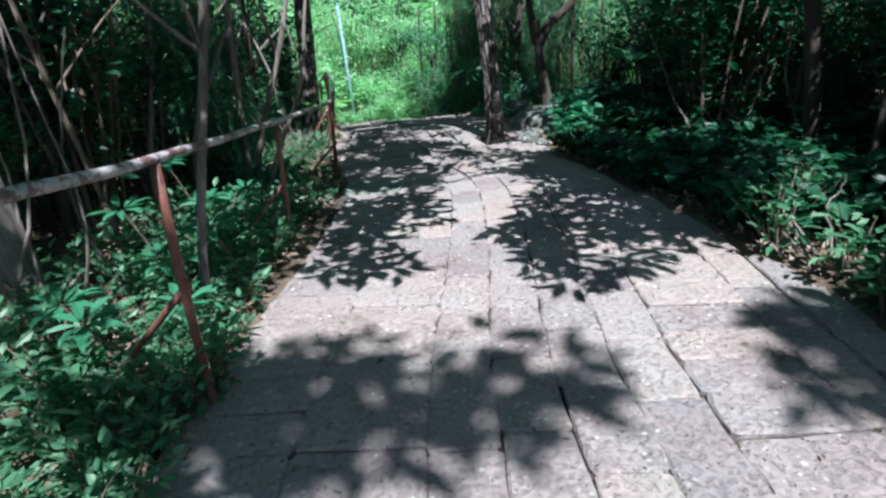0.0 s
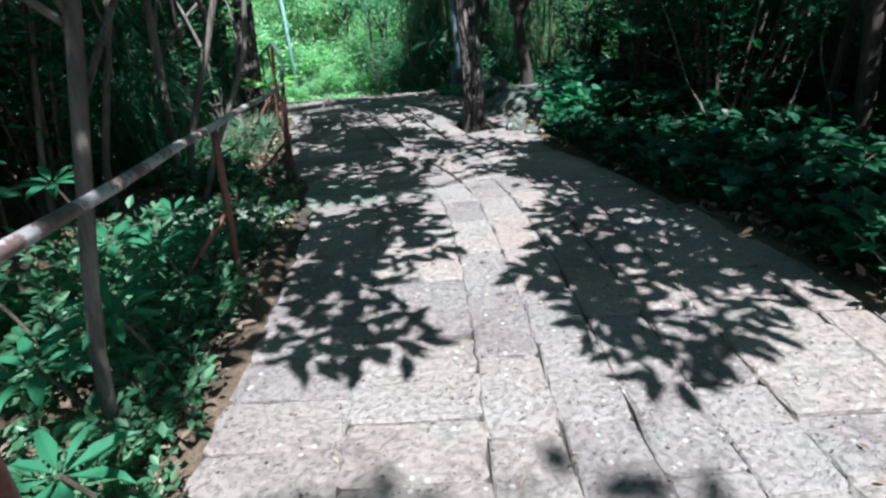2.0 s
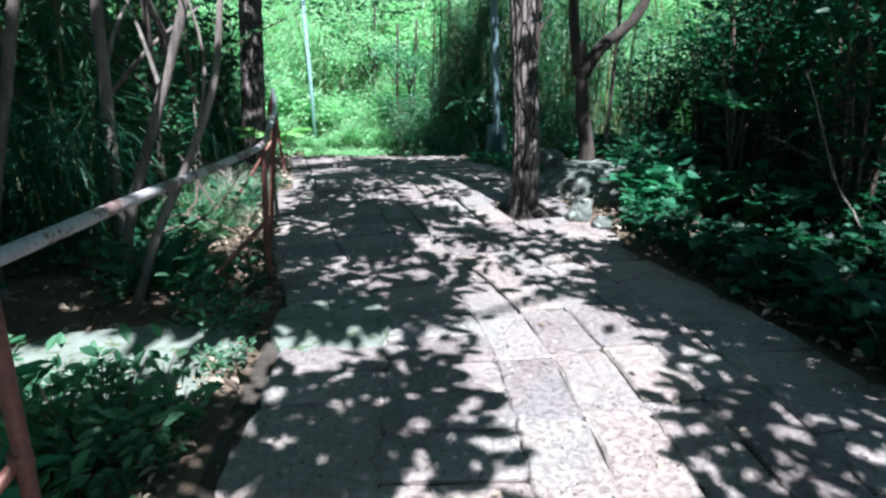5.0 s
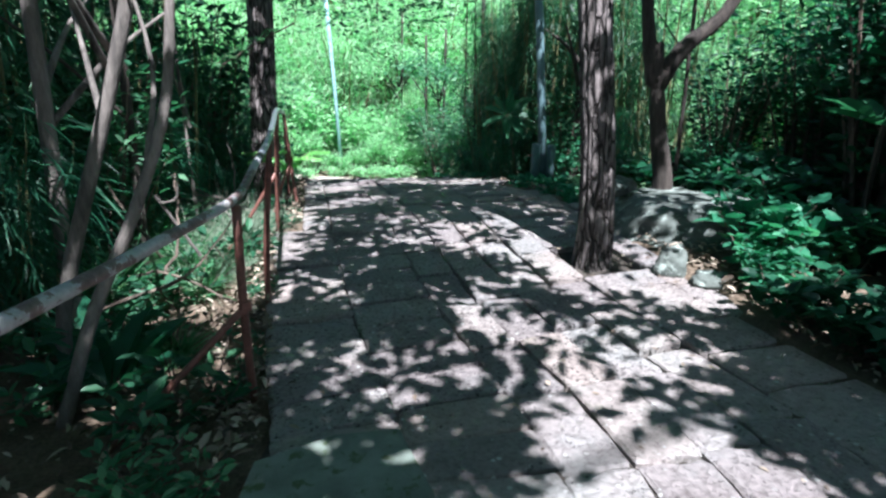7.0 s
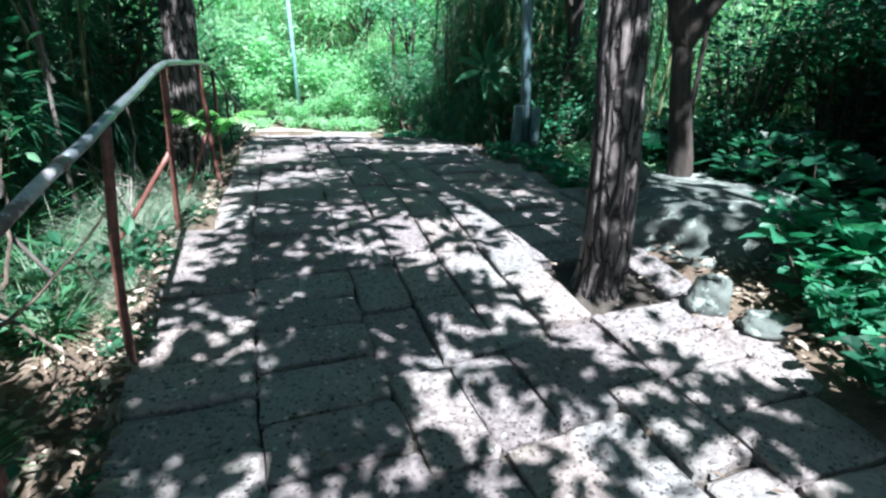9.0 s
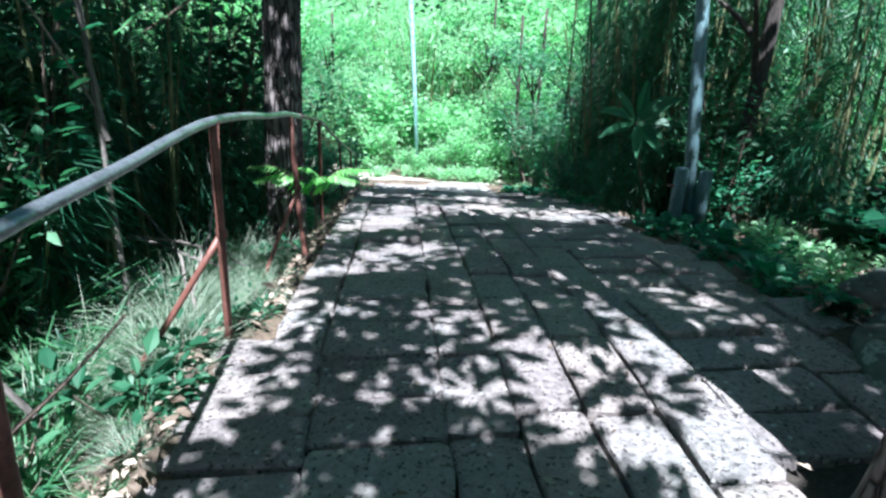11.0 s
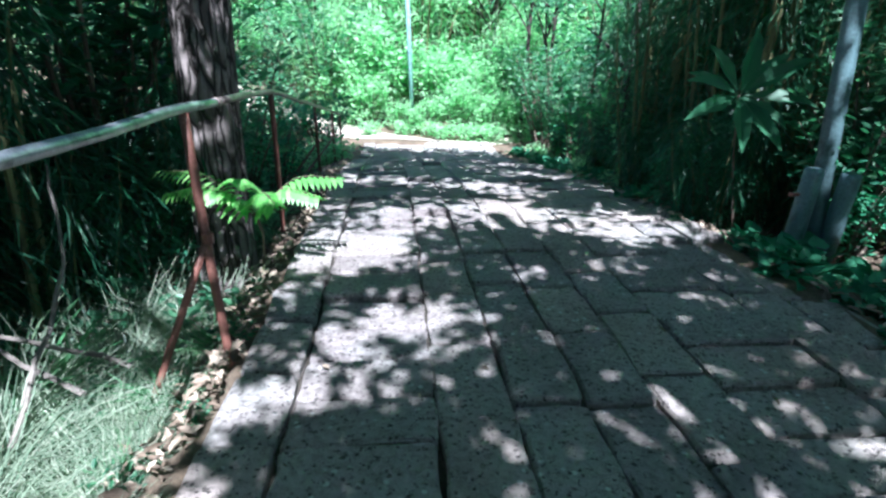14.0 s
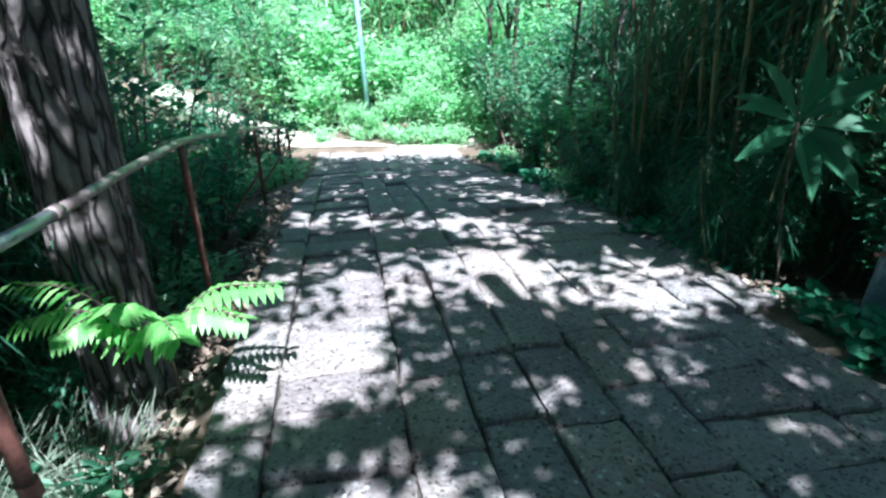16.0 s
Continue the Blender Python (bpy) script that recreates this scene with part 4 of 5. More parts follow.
# ---- rocks, poles ----
def rock(name, label, place, size, mat, seed, rough=0.18, flat=0.0):
    bm = bmesh.new()
    bmesh.ops.create_icosphere(bm, subdivisions=4, radius=1)
    for v in bm.verts:
        n = noise.fractal(v.co * 1.3 + Vector((seed, 0, 0)), 0.8, 2.0, 4)
        v.co *= 1 + rough * n
        if v.co.z > 0.55 and flat:
            v.co.z = 0.55 + (v.co.z - 0.55) * (1 - flat)
        v.co = Vector((v.co.x * size[0], v.co.y * size[1], v.co.z * size[2]))
    me = bpy.data.meshes.new(name)
    bm.to_mesh(me)
    bm.free()
    me.materials.append(mat)
    me.polygons.foreach_set("use_smooth", [True] * len(me.polygons))
    ob = new(name, me)
    ob.matrix_basis = Matrix.Translation(place)
    return tagged(ob, label, "rock")


rock("boulder", "broad flat mossy boulder with pale lichen beside the tree", (1.98, 8.72, 0.0), (0.86, 0.68, 0.46), STONE, 2.0, 0.2, 0.75)
rock("stone", "pale lichened stone at the tree foot", (1.32, 7.72, 0.03), (0.11, 0.09, 0.12), STONE, 5.0, 0.3)
rock("stone", "pale lichened stone on the paving edge", (1.36, 9.1, 0.33), (0.17, 0.12, 0.08), STONE, 8.0, 0.3)
rock("stone", "flat pale stone at the paving edge", (1.5, 7.5, 0.0), (0.13, 0.1, 0.06), STONE, 11.0, 0.3)


def build_slab(x0, y0, z0, turn, k):
    bag = Bag()
    out = [(-0.62, -0.32), (-0.15, -0.36), (0.42, -0.3), (0.56, -0.05), (0.5, 0.25), (0.1, 0.34), (-0.4, 0.3), (-0.66, 0.05)]
    v = [(x * 0.97, y * 0.95, 0.06) for x, y in out] + [(x, y, 0.03) for x, y in out] + [(x, y, -0.15) for x, y in out]
    n = len(out)
    f = [tuple(range(n))] + [(k + j * n, k + (j + 1) * n, (k + 1) % n + (j + 1) * n, (k + 1) % n + j * n) for j in range(2) for k in range(n)]
    bag.add([(x * k, y, z) for x, y, z in v], f)
    ob = bag.make("stone_slab", SLAB)
    ob.matrix_basis = pose(x0, y0, z0, 0, 0, turn)
    tagged(ob, "flat pale green-grey stone slab " + ("beside the paving" if k > 0.9 else "set in the paving edge"), "slab")


build_slab(-1.6, 5.3, -0.05, 4, 1.0)
build_slab(-0.7, 5.58, -0.05, 197, 0.52)


def build_poles():
    p = thing("lamp_pole", (1.22, 11.68, -0.2), "grey-green painted metal pole between two short stubs", "pole")
    bag = Bag()
    tube(bag, [(0.04, 0, -0.1), (-0.04, 0.18, 1.7), (-0.12, 0.34, 3.2), (-0.2, 0.5, 5)], 0.055, 16)
    bag.make("shaft", GREY_PAINT, p, smooth=True)
    for dx, h in ((-0.11, 0.62), (0.1, 0.6)):
        bag = Bag()
        tube(bag, [(dx, -0.02, -0.1), (dx + 0.02, -0.02, h - 0.02), (dx + 0.02, -0.02, h)], [0.058, 0.056, 0.05], 14)
        bag.make("stub", GREY_PAINT, p, smooth=True)
    bag = Bag()
    tube(bag, [(-0.2, -0.03, 0.46), (-0.1, -0.03, 0.465)], 0.012, 8)
    bag.make("bolt", RUST, p)
    q = thing("far_pole", (-3.15, 22.5, float(ground_z(-3.15, 22.5))), "pale blue painted metal pole in the far thicket", "pole")
    bag = Bag()
    tube(bag, [(0, 0, -0.3), (-0.09, 0, 2.9), (-0.33, 0, 9)], 0.056, 12)
    bag.make("shaft", BLUE_PAINT, q, smooth=True)


build_poles()


# ---- particular plants ----
def pinnate_fern():
    t = thing("fern_plant", (-2.08, 11.1, -0.16), "bright green sapling with feathery pinnate leaves by the trunk", "plant")
    sb, lb = Bag(), Bag()
    tube(sb, spline([(-0.1, 0.1, -0.3), (0.03, -0.05, 0.2), (0.02, -0.1, 0.38)], 6), 0.008, 5)
    for a, ln in ((0.15, 0.5), (-0.2, 0.42), (3.0, 0.52), (3.4, 0.42), (-0.8, 0.34), (-1.5, 0.26), (-2.3, 0.3)):
        tip = np.array((math.cos(a) * ln, math.sin(a) * ln * 0.8 - 0.1, 0.56 + 0.07 * math.sin(3 * a)))
        base = np.array((0.02, -0.1, 0.36))
        line = spline([base, (base + tip) / 2 + (0, 0, 0.1), tip], 16)
        tube(sb, line, np.linspace(0.004, 0.002, 16), 4)
        d = unit(np.gradient(line, axis=0))
        side = unit(np.cross(d, (0, 0, 1)))
        for sgn in (-1, 1):
            w = side * sgn + d * 0.5 + (0, 0, -0.1)
            leaves(lb, NARROW, line[2:], w[2:] + (0, 0, -0.25), np.linspace(0.15, 0.08, 14), 0.032, 0.12)
    sb.make("stem", TWIG, t)
    tagged(lb.make("foliage", LEAF_FRESH, t), kind="stuff")


def rosette(place, label, n=11, length=0.3, ratio=0.3, mat=LEAF_BLUE, stalk=0.0, lift=0.35, turn=0.0):
    t = thing("rosette_plant", place, label, "plant")
    a = np.arange(n) * 2.4 + 0.4
    way = np.stack([np.cos(a), np.sin(a), lift + 0.25 * np.cos(a * 1.7)], -1)
    cs, sn = math.cos(turn), math.sin(turn)
    way = np.stack([way[:, 0], way[:, 1] * cs - way[:, 2] * sn, way[:, 1] * sn + way[:, 2] * cs], -1)
    size = length * rng.uniform(0.75, 1.1, n)
    for k in range(n):
        lb = Bag()
        leaves(lb, OVAL, [np.array((0, 0, stalk)) + way[k] * 0.02], way[k:k + 1], size[k], size[k] * ratio, 0.15, (0, -sn, cs))
        lb.make("leaf", mat, t)
    if stalk:
        sb = Bag()
        tube(sb, spline([(0.25 * stalk, 0.2 * stalk, -0.05), (0.12 * stalk, 0.15 * stalk, stalk * 0.5), (0, 0, stalk)], 8), 0.007, 6)
        sb.make("stem", TWIG, t)


pinnate_fern()


def hanging_branch(place, label, fronds, length, mat):
    t = thing("hanging_branch", place, label, "branch")
    sb, lb = Bag(), Bag()
    tube(sb, spline([(0.6, 0.1, 0.35), (0.3, 0.05, 0.2), (0, 0, 0.02)], 8), np.linspace(0.008, 0.004, 8), 5)
    for k in range(fronds):
        base = np.array((0.6, 0.1, 0.35)) * (k / fronds)
        a = math.pi + (1 if k % 2 else -1) * rng.uniform(0.4, 1.1)
        tip = base + np.array((math.cos(a), math.sin(a), -0.25)) * length
        line = spline([base, (base + tip) / 2 + (0, 0, 0.05), tip], 12)
        tube(sb, line, 0.002, 4)
        d = unit(np.gradient(line, axis=0))
        side = unit(np.cross(d, (0, 0, 1)))
        for sgn in (-1, 1):
            leaves(lb, OVAL, line[1:], (side * sgn + d * 0.5)[1:], 0.055, 0.018, 0.15)
    sb.make("twig", TWIG, t)
    tagged(lb.make("foliage", mat, t), kind="stuff")


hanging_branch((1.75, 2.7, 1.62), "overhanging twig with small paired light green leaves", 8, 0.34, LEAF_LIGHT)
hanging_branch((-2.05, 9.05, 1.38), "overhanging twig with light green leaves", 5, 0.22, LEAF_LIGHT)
rosette((0.78, 12.1, float(ground_z(0.78, 12.1))), "sapling with a whorl of large bluish green leaves", 11, 0.42, 0.27, LEAF, 0.98, 0.3, 0.8)
rosette((-1.95, 6.6, float(ground_z(-1.95, 6.6))), "broad-leaved green rosette plant under the stems", 9, 0.45, 0.35, LEAF_SHADED, 0.0, 0.9)
rosette((-2.15, 6.9, float(ground_z(-2.15, 6.9))), "broad-leaved green rosette plant under the stems", 9, 0.4, 0.35, LEAF_SHADED, 0.0, 0.9)
rosette((2.75, 7.9, 0.0), "broad-leaved dark sapling among the shrubs", 12, 0.4, 0.32, LEAF, 0.95)

for x, y, h in ((-1.45, 3.3, 0.45), (-1.55, 2.9, 0.4), (-1.7, 3.9, 0.45), (-1.35, 4.1, 0.34), (-1.9, 2.5, 0.36), (-1.3, 3.0, 0.5), (-1.38, 3.65, 0.5), (-1.28, 2.45, 0.32), (-1.6, 2.2, 0.4), (-1.95, 3.3, 0.6), (-2.1, 4.3, 0.7), (-1.6, 4.5, 0.4)):
    rosette((x, y, float(ground_z(x, y))), "seedling with a palm-shaped cluster of pale green leaves", 9, 0.19, 0.3, LEAF_BLUE, h, 0.15)
heart_bush = shrub("heart_leaf_bush", "bright green bush with heart-shaped leaves at the paving edge", LEAF_BLUE, HEART, 330, 0.4, 0.62, 0.13, 0.9, stems=18)
scatter(heart_bush, [(1.97, 7.75, 0.88), (1.8, 7.42, 0.55), (2.4, 7.75, 0.6)], group="heart-leaved bushes")
pole_creeper = shrub("creeper", "green creeping plant around the pole foot", LEAF_BLUE, HEART, 110, 0.35, 0.14, 0.11, 0.95, stems=12)
scatter(pole_creeper, [(1.15, 11.3, 1.0), (1.3, 10.9, 1.0), (1.0, 11.55, 0.8), (1.45, 10.6, 0.9)] + [(float(np.interp(y, *RIGHT)) + 0.16 + 0.08 * math.sin(7 * y), y, 0.6 + 0.2 * math.sin(4 * y)) for y in np.arange(9.4, 19.8, 0.38)], group="creepers")
edge_plant = shrub("edge_plant", "upright light green plant with dry stalks at the paving edge", LEAF_MID, OVAL, 90, 0.25, 0.5, 0.1, 0.45, stems=9)
scatter(edge_plant, [(-1.42, 4.72, 0.8), (-1.6, 4.6, 0.7), (-1.3, 4.5, 0.6), (2.05, 3.1, 1.0), (2.2, 2.75, 0.9), (2.35, 3.5, 1.0), (2.1, 2.3, 0.7)], group="edge plants")


def tuft(name, label, mat, blades, height, spread, width=0.012):
    t = thing(name, (0, 0, 0), label, "grass", kind="stuff")
    lb = Bag()
    a = rng.uniform(0, 6.28, blades)
    out = np.stack([np.cos(a), np.sin(a), rng.uniform(0.3, 2.2, blades)], -1)
    p = np.stack([np.cos(a), np.sin(a), 0 * a], -1) * rng.uniform(0, spread, (blades, 1))
    size = height * rng.uniform(0.6, 1.2, blades)
    shape = (NARROW[0] * (1, 1, 1.6), NARROW[1])
    leaves(lb, shape, p, out, size, width, 0.3)
    lb.make("blades", mat, t)
    return t


green_tuft = tuft("grass_tuft", "tuft of long green grass blades", GRASS, 130, 0.42, 0.08)
scatter(green_tuft, [(-1.95, 9.9, 0.6), (-1.98, 10.3, 0.5), (-2.3, 8.4, 1.1), (-2.6, 7.8, 1.3), (-2.5, 8.8, 1.0), (-2.0, 7.9, 0.8), (-2.7, 9.9, 1.3), (-2.9, 8.9, 1.5), (-1.75, 6.9, 0.6), (-2.5, 12.2, 0.7), (-1.75, 9.1, 0.3), (-1.85, 9.45, 0.35), (-1.95, 9.7, 0.4), (-1.7, 8.2, 0.35), (-1.8, 8.5, 0.4), (-1.6, 7.8, 0.3), (-1.64, 8.98, 0.3), (-1.7, 8.95, 0.3)], group="grass tufts")
dry_tuft = tuft("grass_tuft", "tuft of pale dry drooping grass", DRY_GRASS, 330, 0.5, 0.2, 0.006)
scatter(dry_tuft, [(-2.1, 9.0, 1.0), (-2.3, 9.3, 1.0), (-2.15, 9.6, 0.9), (-2.5, 9.6, 1.1), (-1.9, 8.6, 0.8), (-2.2, 8.2, 0.9), (-2.6, 9.0, 1.0), (-2.4, 10.1, 1.0), (-1.95, 9.2, 0.6), (-1.98, 9.6, 0.6), (-2.0, 8.9, 0.7), (-2.3, 10.7, 0.9), (-2.1, 10.2, 0.7), (-2.75, 10.6, 1.0), (-1.85, 9.0, 0.5), (-1.9, 9.35, 0.5), (-1.95, 9.55, 0.6), (-1.85, 8.3, 0.5), (-1.75, 8.6, 0.4), (-1.72, 9.05, 0.35), (-1.75, 9.25, 0.35), (-1.82, 9.5, 0.35), (-1.88, 9.75, 0.4), (-1.62, 8.0, 0.35), (-1.66, 8.95, 0.3), (-1.62, 9.1, 0.3), (-1.6, 8.9, 0.25)], group="grass tufts")


# ---- leaf litter ----
def build_litter():
    bag = Bag()
    n = 13000
    x = np.concatenate([rng.uniform(-4.0, -1.1, n // 2), rng.uniform(0.6, 4.0, n // 2)])
    y = np.concatenate([rng.uniform(0.5, 15, n // 2), rng.uniform(1.5, 15, n // 2)])
    m = 7000
    ye = rng.uniform(0.5, 15, m)
    xe = np.where(rng.random(m) < 0.6, np.interp(ye, *LEFT) - np.abs(rng.normal(0, 0.35, m)), np.interp(ye, *RIGHT) + np.abs(rng.normal(0, 0.3, m)))
    yb = rng.uniform(7.4, 10.4, 500)
    xb = np.interp(yb, *LEFT) - 0.02 - np.abs(rng.normal(0, 0.22, 500))
    x, y = np.concatenate([x, xe, xb]), np.concatenate([y, ye, yb])
    keep = (x < np.interp(y, *LEFT) - 0.01) | (x > np.interp(y, *RIGHT) + 0.03)
    x, y = x[keep], y[keep]
    z = ground_z(x, y) + 0.03 + rng.uniform(0, 0.05, len(x))
    a = rng.uniform(0, 6.28, len(x))
    way = np.stack([np.cos(a), np.sin(a), rng.normal(0, 0.35, len(x))], -1)
    size = 0.028 + 0.065 * rng.random(len(x)) ** 2
    leaves(bag, OVAL, np.stack([x, y, z], -1), way, size, size * 0.45, 0.35)
    ob = bag.make("leaf_litter", LITTER)
    tagged(ob, "dry brown fallen leaves covering the forest floor", "fallen leaves", kind="stuff")


build_litter()


def build_path_debris():
    bag = Bag()
    n = 420
    y = rng.uniform(0.5, 18.0, n)
    x = rng.uniform(0, 1, n) * (np.interp(y, *RIGHT) - np.interp(y, *LEFT)) + np.interp(y, *LEFT)
    y[-70:] = 7.9 + rng.normal(0, 0.22, 70)
    x[-70:] = 1.05 + rng.normal(0, 0.18, 70)
    a = rng.uniform(0, 6.28, n)
    way = np.stack([np.cos(a), np.sin(a), rng.normal(0, 0.1, n)], -1)
    size = rng.uniform(0.015, 0.055, n)
    leaves(bag, OVAL, np.stack([x, y, fall(y) + 0.012 + 0 * x], -1), way, size, size * 0.4, 0.2)
    tagged(bag.make("leaf_scraps", LITTER), "small dry leaf scraps scattered over the paving", "fallen leaves", kind="stuff")


def twigs(name, label, place, ends, radius, mat=TWIG):
    t = thing(name, place, label, "branch", "dead branches")
    for pts in ends:
        bag = Bag()
        ln = spline(pts, 10)
        ln[1:-1] += rng.normal(0, 0.008, (8, 3))
        tube(bag, ln, np.linspace(radius, radius * 0.4, 10), 6)
        bag.make("twig", mat, t)


build_path_debris()
twigs("dead_branch", "bundle of pale dry bent stalks leaning on the paving edge", (2.12, 2.95, 0.0), [[(0.02, -0.2, 0), (-0.1, 0.15, 0.2), (-0.15, 0.3, 0.42)], [(0.05, -0.15, 0), (0.0, 0.2, 0.25), (0.12, 0.4, 0.5)], [(0.0, -0.25, 0.01), (-0.15, 0.1, 0.12), (-0.3, 0.35, 0.35)], [(0.1, -0.1, 0), (0.15, 0.1, 0.3), (0.3, 0.2, 0.45)], [(0.0, -0.1, 0), (-0.05, 0.2, 0.3), (-0.02, 0.3, 0.6)]], 0.009, BARK_PALE)
twigs("dead_branch", "pale dead branches tangled in the dry grass", (-2.5, 9.7, -0.2), [[(0.4, -0.5, 0.15), (0, 0, 0.3), (-0.6, 0.4, 0.55)], [(0.3, 0.3, 0.1), (-0.1, 0.1, 0.35), (-0.7, -0.2, 0.4)], [(0.2, -0.2, 0.1), (0.1, 0.3, 0.5), (0.0, 0.5, 0.9)], [(0.35, 0.0, 0.2), (-0.3, 0.2, 0.28), (-0.9, 0.3, 0.3)]], 0.012, BARK_PALE)
twigs("dead_branch", "dark fallen branches among dry leaves", (-1.9, 7.6, -0.15), [[(-0.5, -0.4, 0.1), (0, 0, 0.25), (0.1, 0.7, 0.5)], [(-0.3, 0.1, 0.05), (-0.2, 0.3, 0.4), (-0.25, 0.5, 0.8)], [(-0.6, 0.3, 0.1), (-0.2, 0.1, 0.2), (0.3, -0.2, 0.1)], [(-0.4, 0.6, 0.05), (-0.5, 0.4, 0.4), (-0.7, 0.3, 0.9)]], 0.014)
twigs("dead_branch", "pale dry stick hanging among the leaves", (-2.48, 9.2, -0.2), [[(0.03, 0, 1.08), (0.0, 0, 1.4), (-0.03, 0, 2.2)]], 0.016, BARK_PALE)
twigs("dead_branch", "grey vines hanging along the old trunk", (-2.5, 3.15, -0.1), [[(0.1, -0.1, 0), (0.05, 0, 0.8), (-0.05, 0.1, 2.4)], [(0.2, 0, 0), (0.35, 0.1, 0.7), (0.1, 0.2, 2.3)], [(-0.05, -0.2, 0.1), (0.25, -0.1, 1.0), (0.3, 0.1, 2.4)], [(0.3, 0.3, 0), (0.25, 0.2, 0.9), (0.5, 0.2, 1.7)]], 0.012, BARK_PALE)
twigs("dead_branch", "thin dry branches in the dark thicket", (3.1, 6.4, 0.0), [[(0, 0, 0), (-0.2, 0.3, 0.5), (-0.5, 0.5, 1.3)], [(0.4, 0, 0), (0.1, 0.6, 0.5), (-0.4, 1.0, 0.8)], [(0.2, 0.9, 0), (0.5, 0.8, 0.7), (0.4, 0.6, 1.5)], [(0.8, -0.6, 0), (0.7, -0.3, 0.8), (0.9, 0, 1.6)], [(-0.3, -0.8, 0.1), (0.0, -0.9, 0.5), (0.2, -0.8, 0.9)]], 0.012, BARK_PALE)
curl = [(0.1 * math.cos(a) * (1 - 0.05 * a), 0.0, 0.35 + 0.06 * math.sin(a) + 0.03 * a) for a in np.linspace(2.4, 7.2, 14)]
twigs("tendril", "pale curled dry tendril beside the railing", (-2.15, 7.95, 0.05), [[(0.12, 0.1, 0), *curl]], 0.012, BARK_PALE)


# ---- paving: laterite blocks along a bending line ----
def line_at(s):
    """Place and heading on the reference line at y = s."""
    x = float(np.interp(s, LINE_S, LINE_X))
    d = float(np.interp(s + 0.15, LINE_S, LINE_X) - np.interp(s - 0.15, LINE_S, LINE_X)) / 0.3
    return x, d


_pts = spline(np.stack(LINE, -1), 300)
LINE_S = np.linspace(-4, 20.5, 500)
LINE_X = np.interp(LINE_S, _pts[:, 0], _pts[:, 1])
_w = np.exp(-np.linspace(-2, 2, 41) ** 2)
LINE_X[20:-20] = np.convolve(LINE_X, _w / _w.sum(), "valid")


def block_mesh(w, l, seed, mat):
    r = np.random.default_rng(seed)
    out = []
    c = 0.018
    for sx, sy in ((-1, -1), (1, -1), (1, 1), (-1, 1)):
        a, b = (sx * (w / 2 - c), sy * l / 2), (sx * w / 2, sy * (l / 2 - c))
        out += [a, b] if sx * sy < 0 else [b, a]
    # a jittered point on each long run
    pts = []
    for i in range(8):
        pts.append(out[i])
        q = out[(i + 1) % 8]
        if math.dist(out[i], q) > 0.1:
            for t in (0.33, 0.67):
                pts.append((out[i][0] * (1 - t) + q[0] * t, out[i][1] * (1 - t) + q[1] * t))
    pts = np.array(pts) + r.normal(0, 0.0055, (len(pts), 2))
    n = len(pts)
    inner = pts * np.array((1 - 0.022 / w, 1 - 0.022 / l)) + r.normal(0, 0.003, (n, 2))
    top = np.c_[inner, r.normal(0, 0.0025, n)]
    edge = np.c_[pts, np.full(n, -0.01) + r.normal(0, 0.003, n)]
    low = np.c_[pts, np.full(n, -0.17)]
    mid = np.array([[0, 0, r.normal(0.003, 0.002)]])
    v = np.vstack([mid, top, edge, low])
    f = [(0, 1 + k, 1 + (k + 1) % n) for k in range(n)]
    f += [(1 + k + j * n, 1 + k + (j + 1) * n, 1 + (k + 1) % n + (j + 1) * n, 1 + (k + 1) % n + j * n) for j in range(2) for k in range(n)]
    me = bpy.data.meshes.new("block")
    me.from_pydata([tuple(q) for q in v], [], f)
    me.materials.append(mat)
    me.update()
    return me


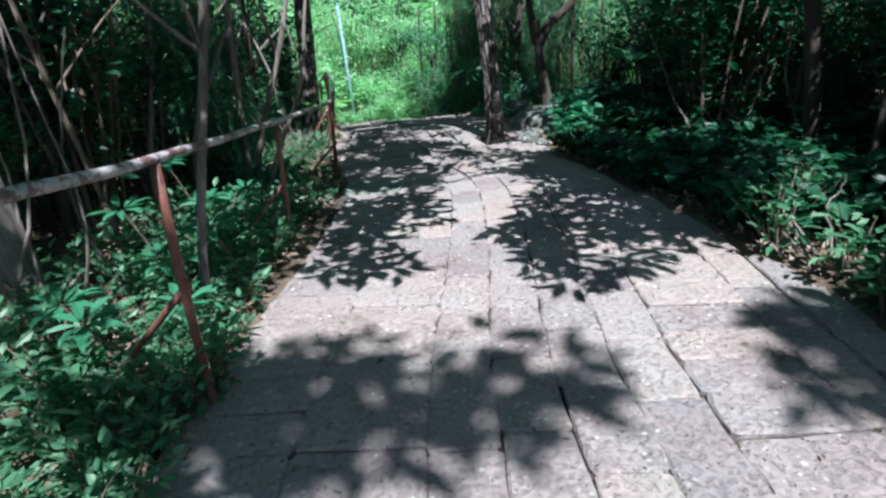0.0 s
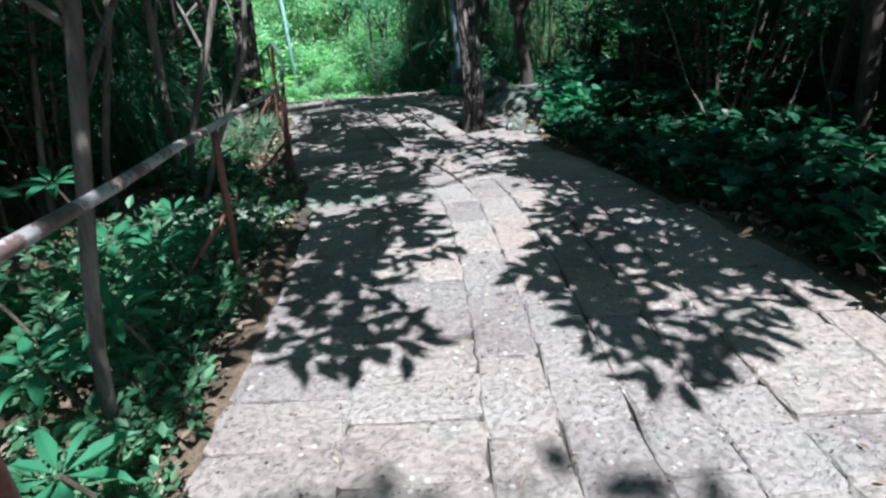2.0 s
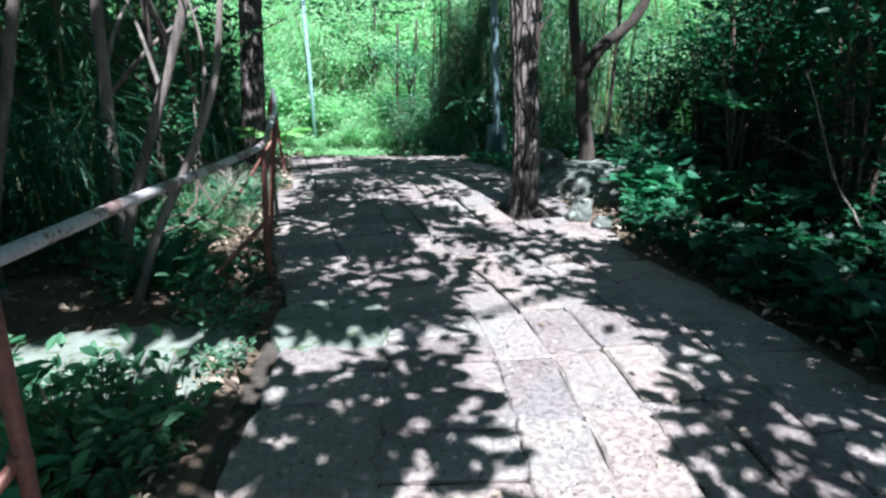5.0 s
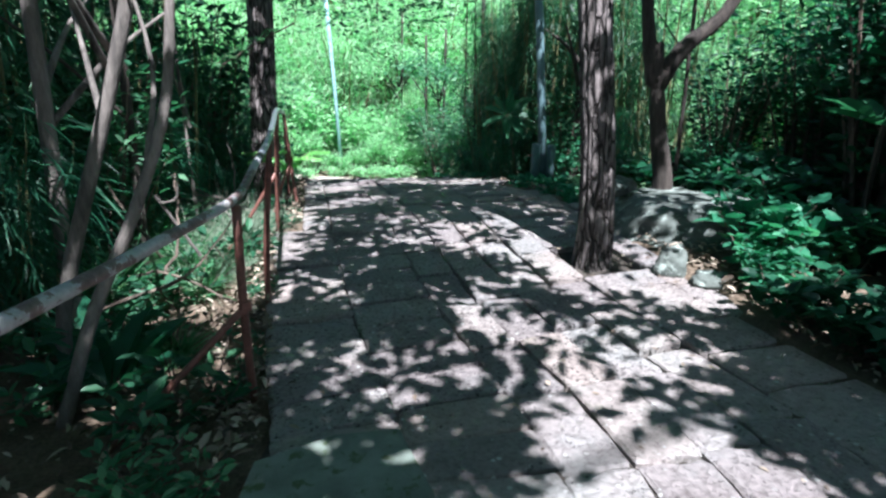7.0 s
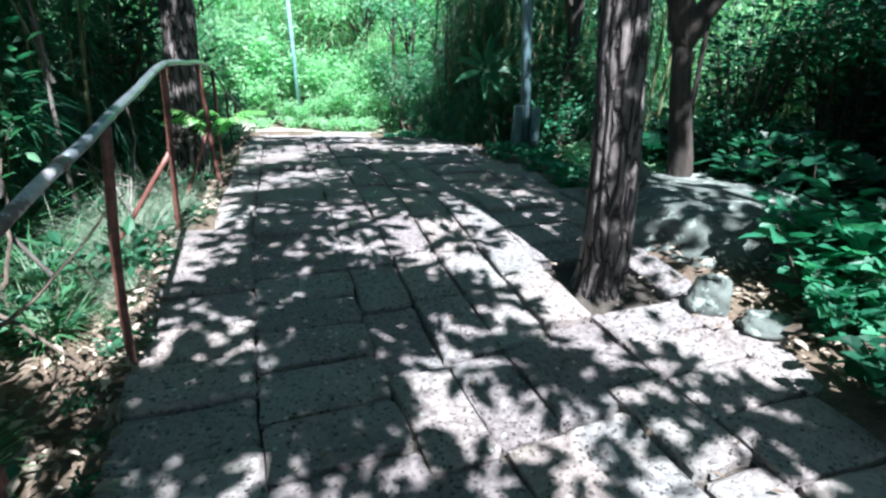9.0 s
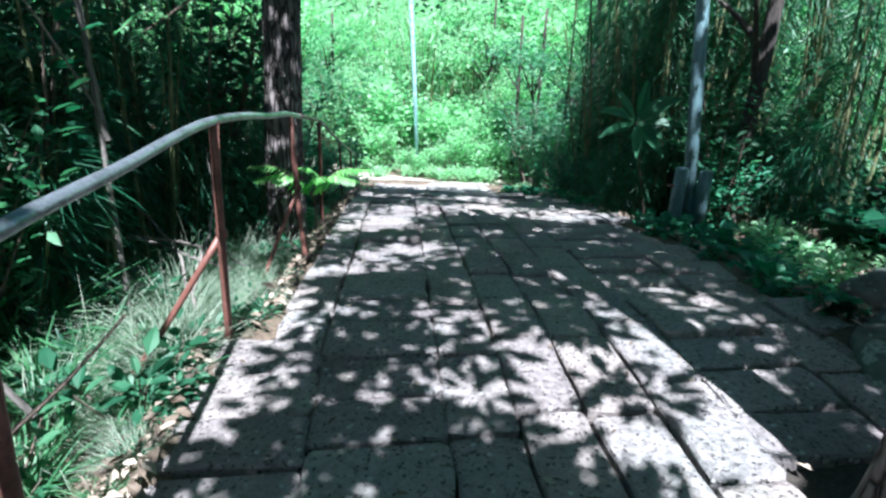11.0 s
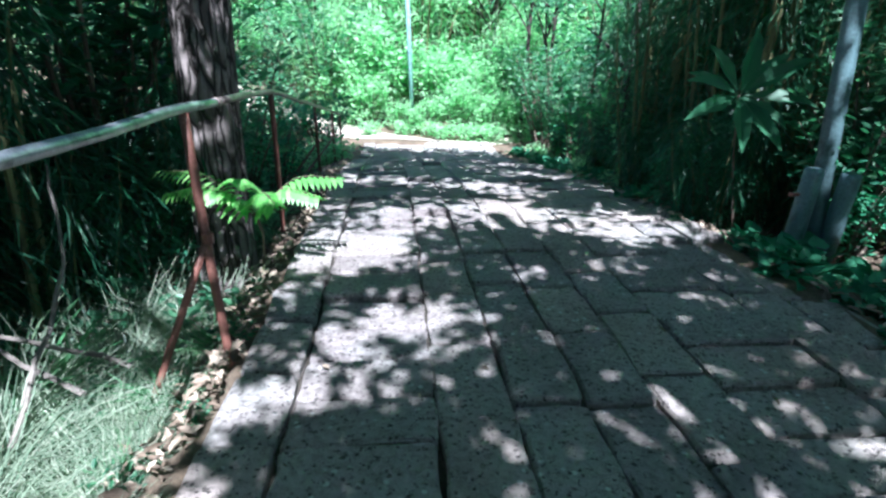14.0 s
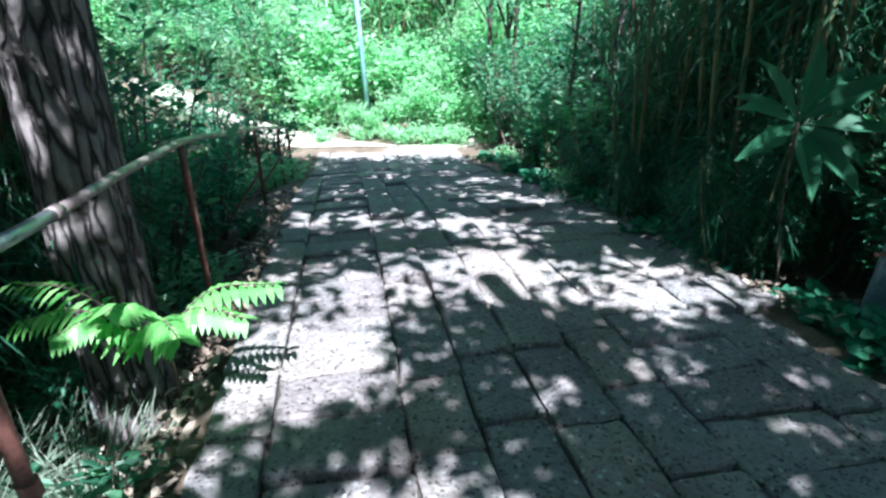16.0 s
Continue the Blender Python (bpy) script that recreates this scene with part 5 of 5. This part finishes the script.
def build_paving():
    # bed of dark soil under the joints
    v, f = [], []
    ys = np.linspace(-4, 20.4, 123)
    for y in ys:
        l, r = np.interp(y, *LEFT) + (0.09 if y > 8.7 else 0.03), np.interp(y, *RIGHT) - 0.03
        for k in range(7):
            v.append((l + (r - l) * k / 6, y, float(fall(y)) - float(np.interp(y, (5.6, 6.6), (0.021, 0.048)))))
    f = [(i * 7 + k, i * 7 + k + 1, i * 7 + k + 8, i * 7 + k + 7) for i in range(122) for k in range(6)]
    paving = tagged(mesh_object("paved_path", v, f, JOINT_DUSTY), "worn brown-grey laterite block paving with dark open joints", "path", kind="structure")
    along = [block_mesh(0.262, 0.5, 40 + i, LATERITE_WORN if i > 5 else LATERITE) for i in range(12)]
    across = [block_mesh(0.49, 0.262, 60 + i, LATERITE_WORN if i > 5 else LATERITE) for i in range(12)]
    narrow = [block_mesh(0.235, 0.44, 80 + i, LATERITE_WORN if i > 5 else LATERITE) for i in range(12)]
    r = np.random.default_rng(5)
    rest = Bag()
    made = 0

    def put(kind, s, u, sx=1.0, sy=1.0):
        nonlocal made
        mesh = kind[r.integers(6) + (6 if s < 6.3 else 0)]
        x, d = line_at(s)
        ang = math.atan2(-d, 1)
        c = 1 / math.sqrt(1 + d * d)
        px, py = x + u * c, s - u * d * c
        ends = []
        for q in (s - 0.2, s + 0.2):
            xq, dq = line_at(q)
            cq = 1 / math.sqrt(1 + dq * dq)
            ends.append((xq + u * cq, q - u * dq * cq))
        sy *= math.dist(*ends) / 0.4
        if not (np.interp(py, *LEFT) - 0.06 < px < np.interp(py, *RIGHT) + 0.06):
            return
        if math.hypot(px - 0.86, py - 8.02) < 0.2:
            return
        if py < 6.2:
            sx, sy = sx * 1.022, sy * 1.012
        else:
            sx, sy = sx * r.uniform(0.985, 1.02), sy * r.uniform(0.975, 1.01)
        pz = float(fall(py)) + r.normal(0, 0.005 if py < 6.2 else 0.009 if py < 9 else 0.012)
        slope = float(fall(py + 0.2) - fall(py - 0.2)) / 0.4
        m = Matrix.Translation((px, py, pz)) @ Euler((math.atan(slope) + r.normal(0, 0.006), r.normal(0, 0.01), ang + r.normal(0, 0.011))).to_matrix().to_4x4() @ Matrix.Diagonal((sx, sy, 1, 1))
        if 0.6 < py < 13.2 and made < 420:
            o = new("block", mesh)
            o.parent = paving
            o.matrix_basis = m
            made += 1
        else:
            w = np.empty(len(mesh.vertices) * 3)
            mesh.vertices.foreach_get("co", w)
            w = w.reshape(-1, 3) @ np.array(m.to_3x3()).T + np.array(m.translation)
            rest.add(w, [tuple(p.vertices) for p in mesh.polygons])

    for k in range(4):
        s = -2 + 0.13 * k * 1.7 % 0.5
        while s < 20.3:
            q = r.uniform(0.9, 1.08)
            put(along, s + 0.255 * q, 0.136 + 0.272 * k, 1, q)
            s += 0.512 * q
    for u in (-0.25, 1.34, -0.75):
        s = -2 + 0.05 * abs(u)
        while s < 20.3:
            if u == -0.75 and s > 8.74:
                break
            q = r.uniform(0.92, 1.08)
            put(across, s + 0.137 * q, u, 1, q)
            s += 0.274 * q
    for u, s0 in ((1.71, -2), (1.96, -2), (-0.63, 8.75)):
        s = s0
        while s < 20.3:
            q = r.uniform(0.9, 1.1)
            put(narrow, s + 0.225 * q, u, 1, q)
            s += 0.452 * q
    ob = rest.make("far_blocks", LATERITE, paving)
    tagged(ob, kind="stuff")


build_paving()
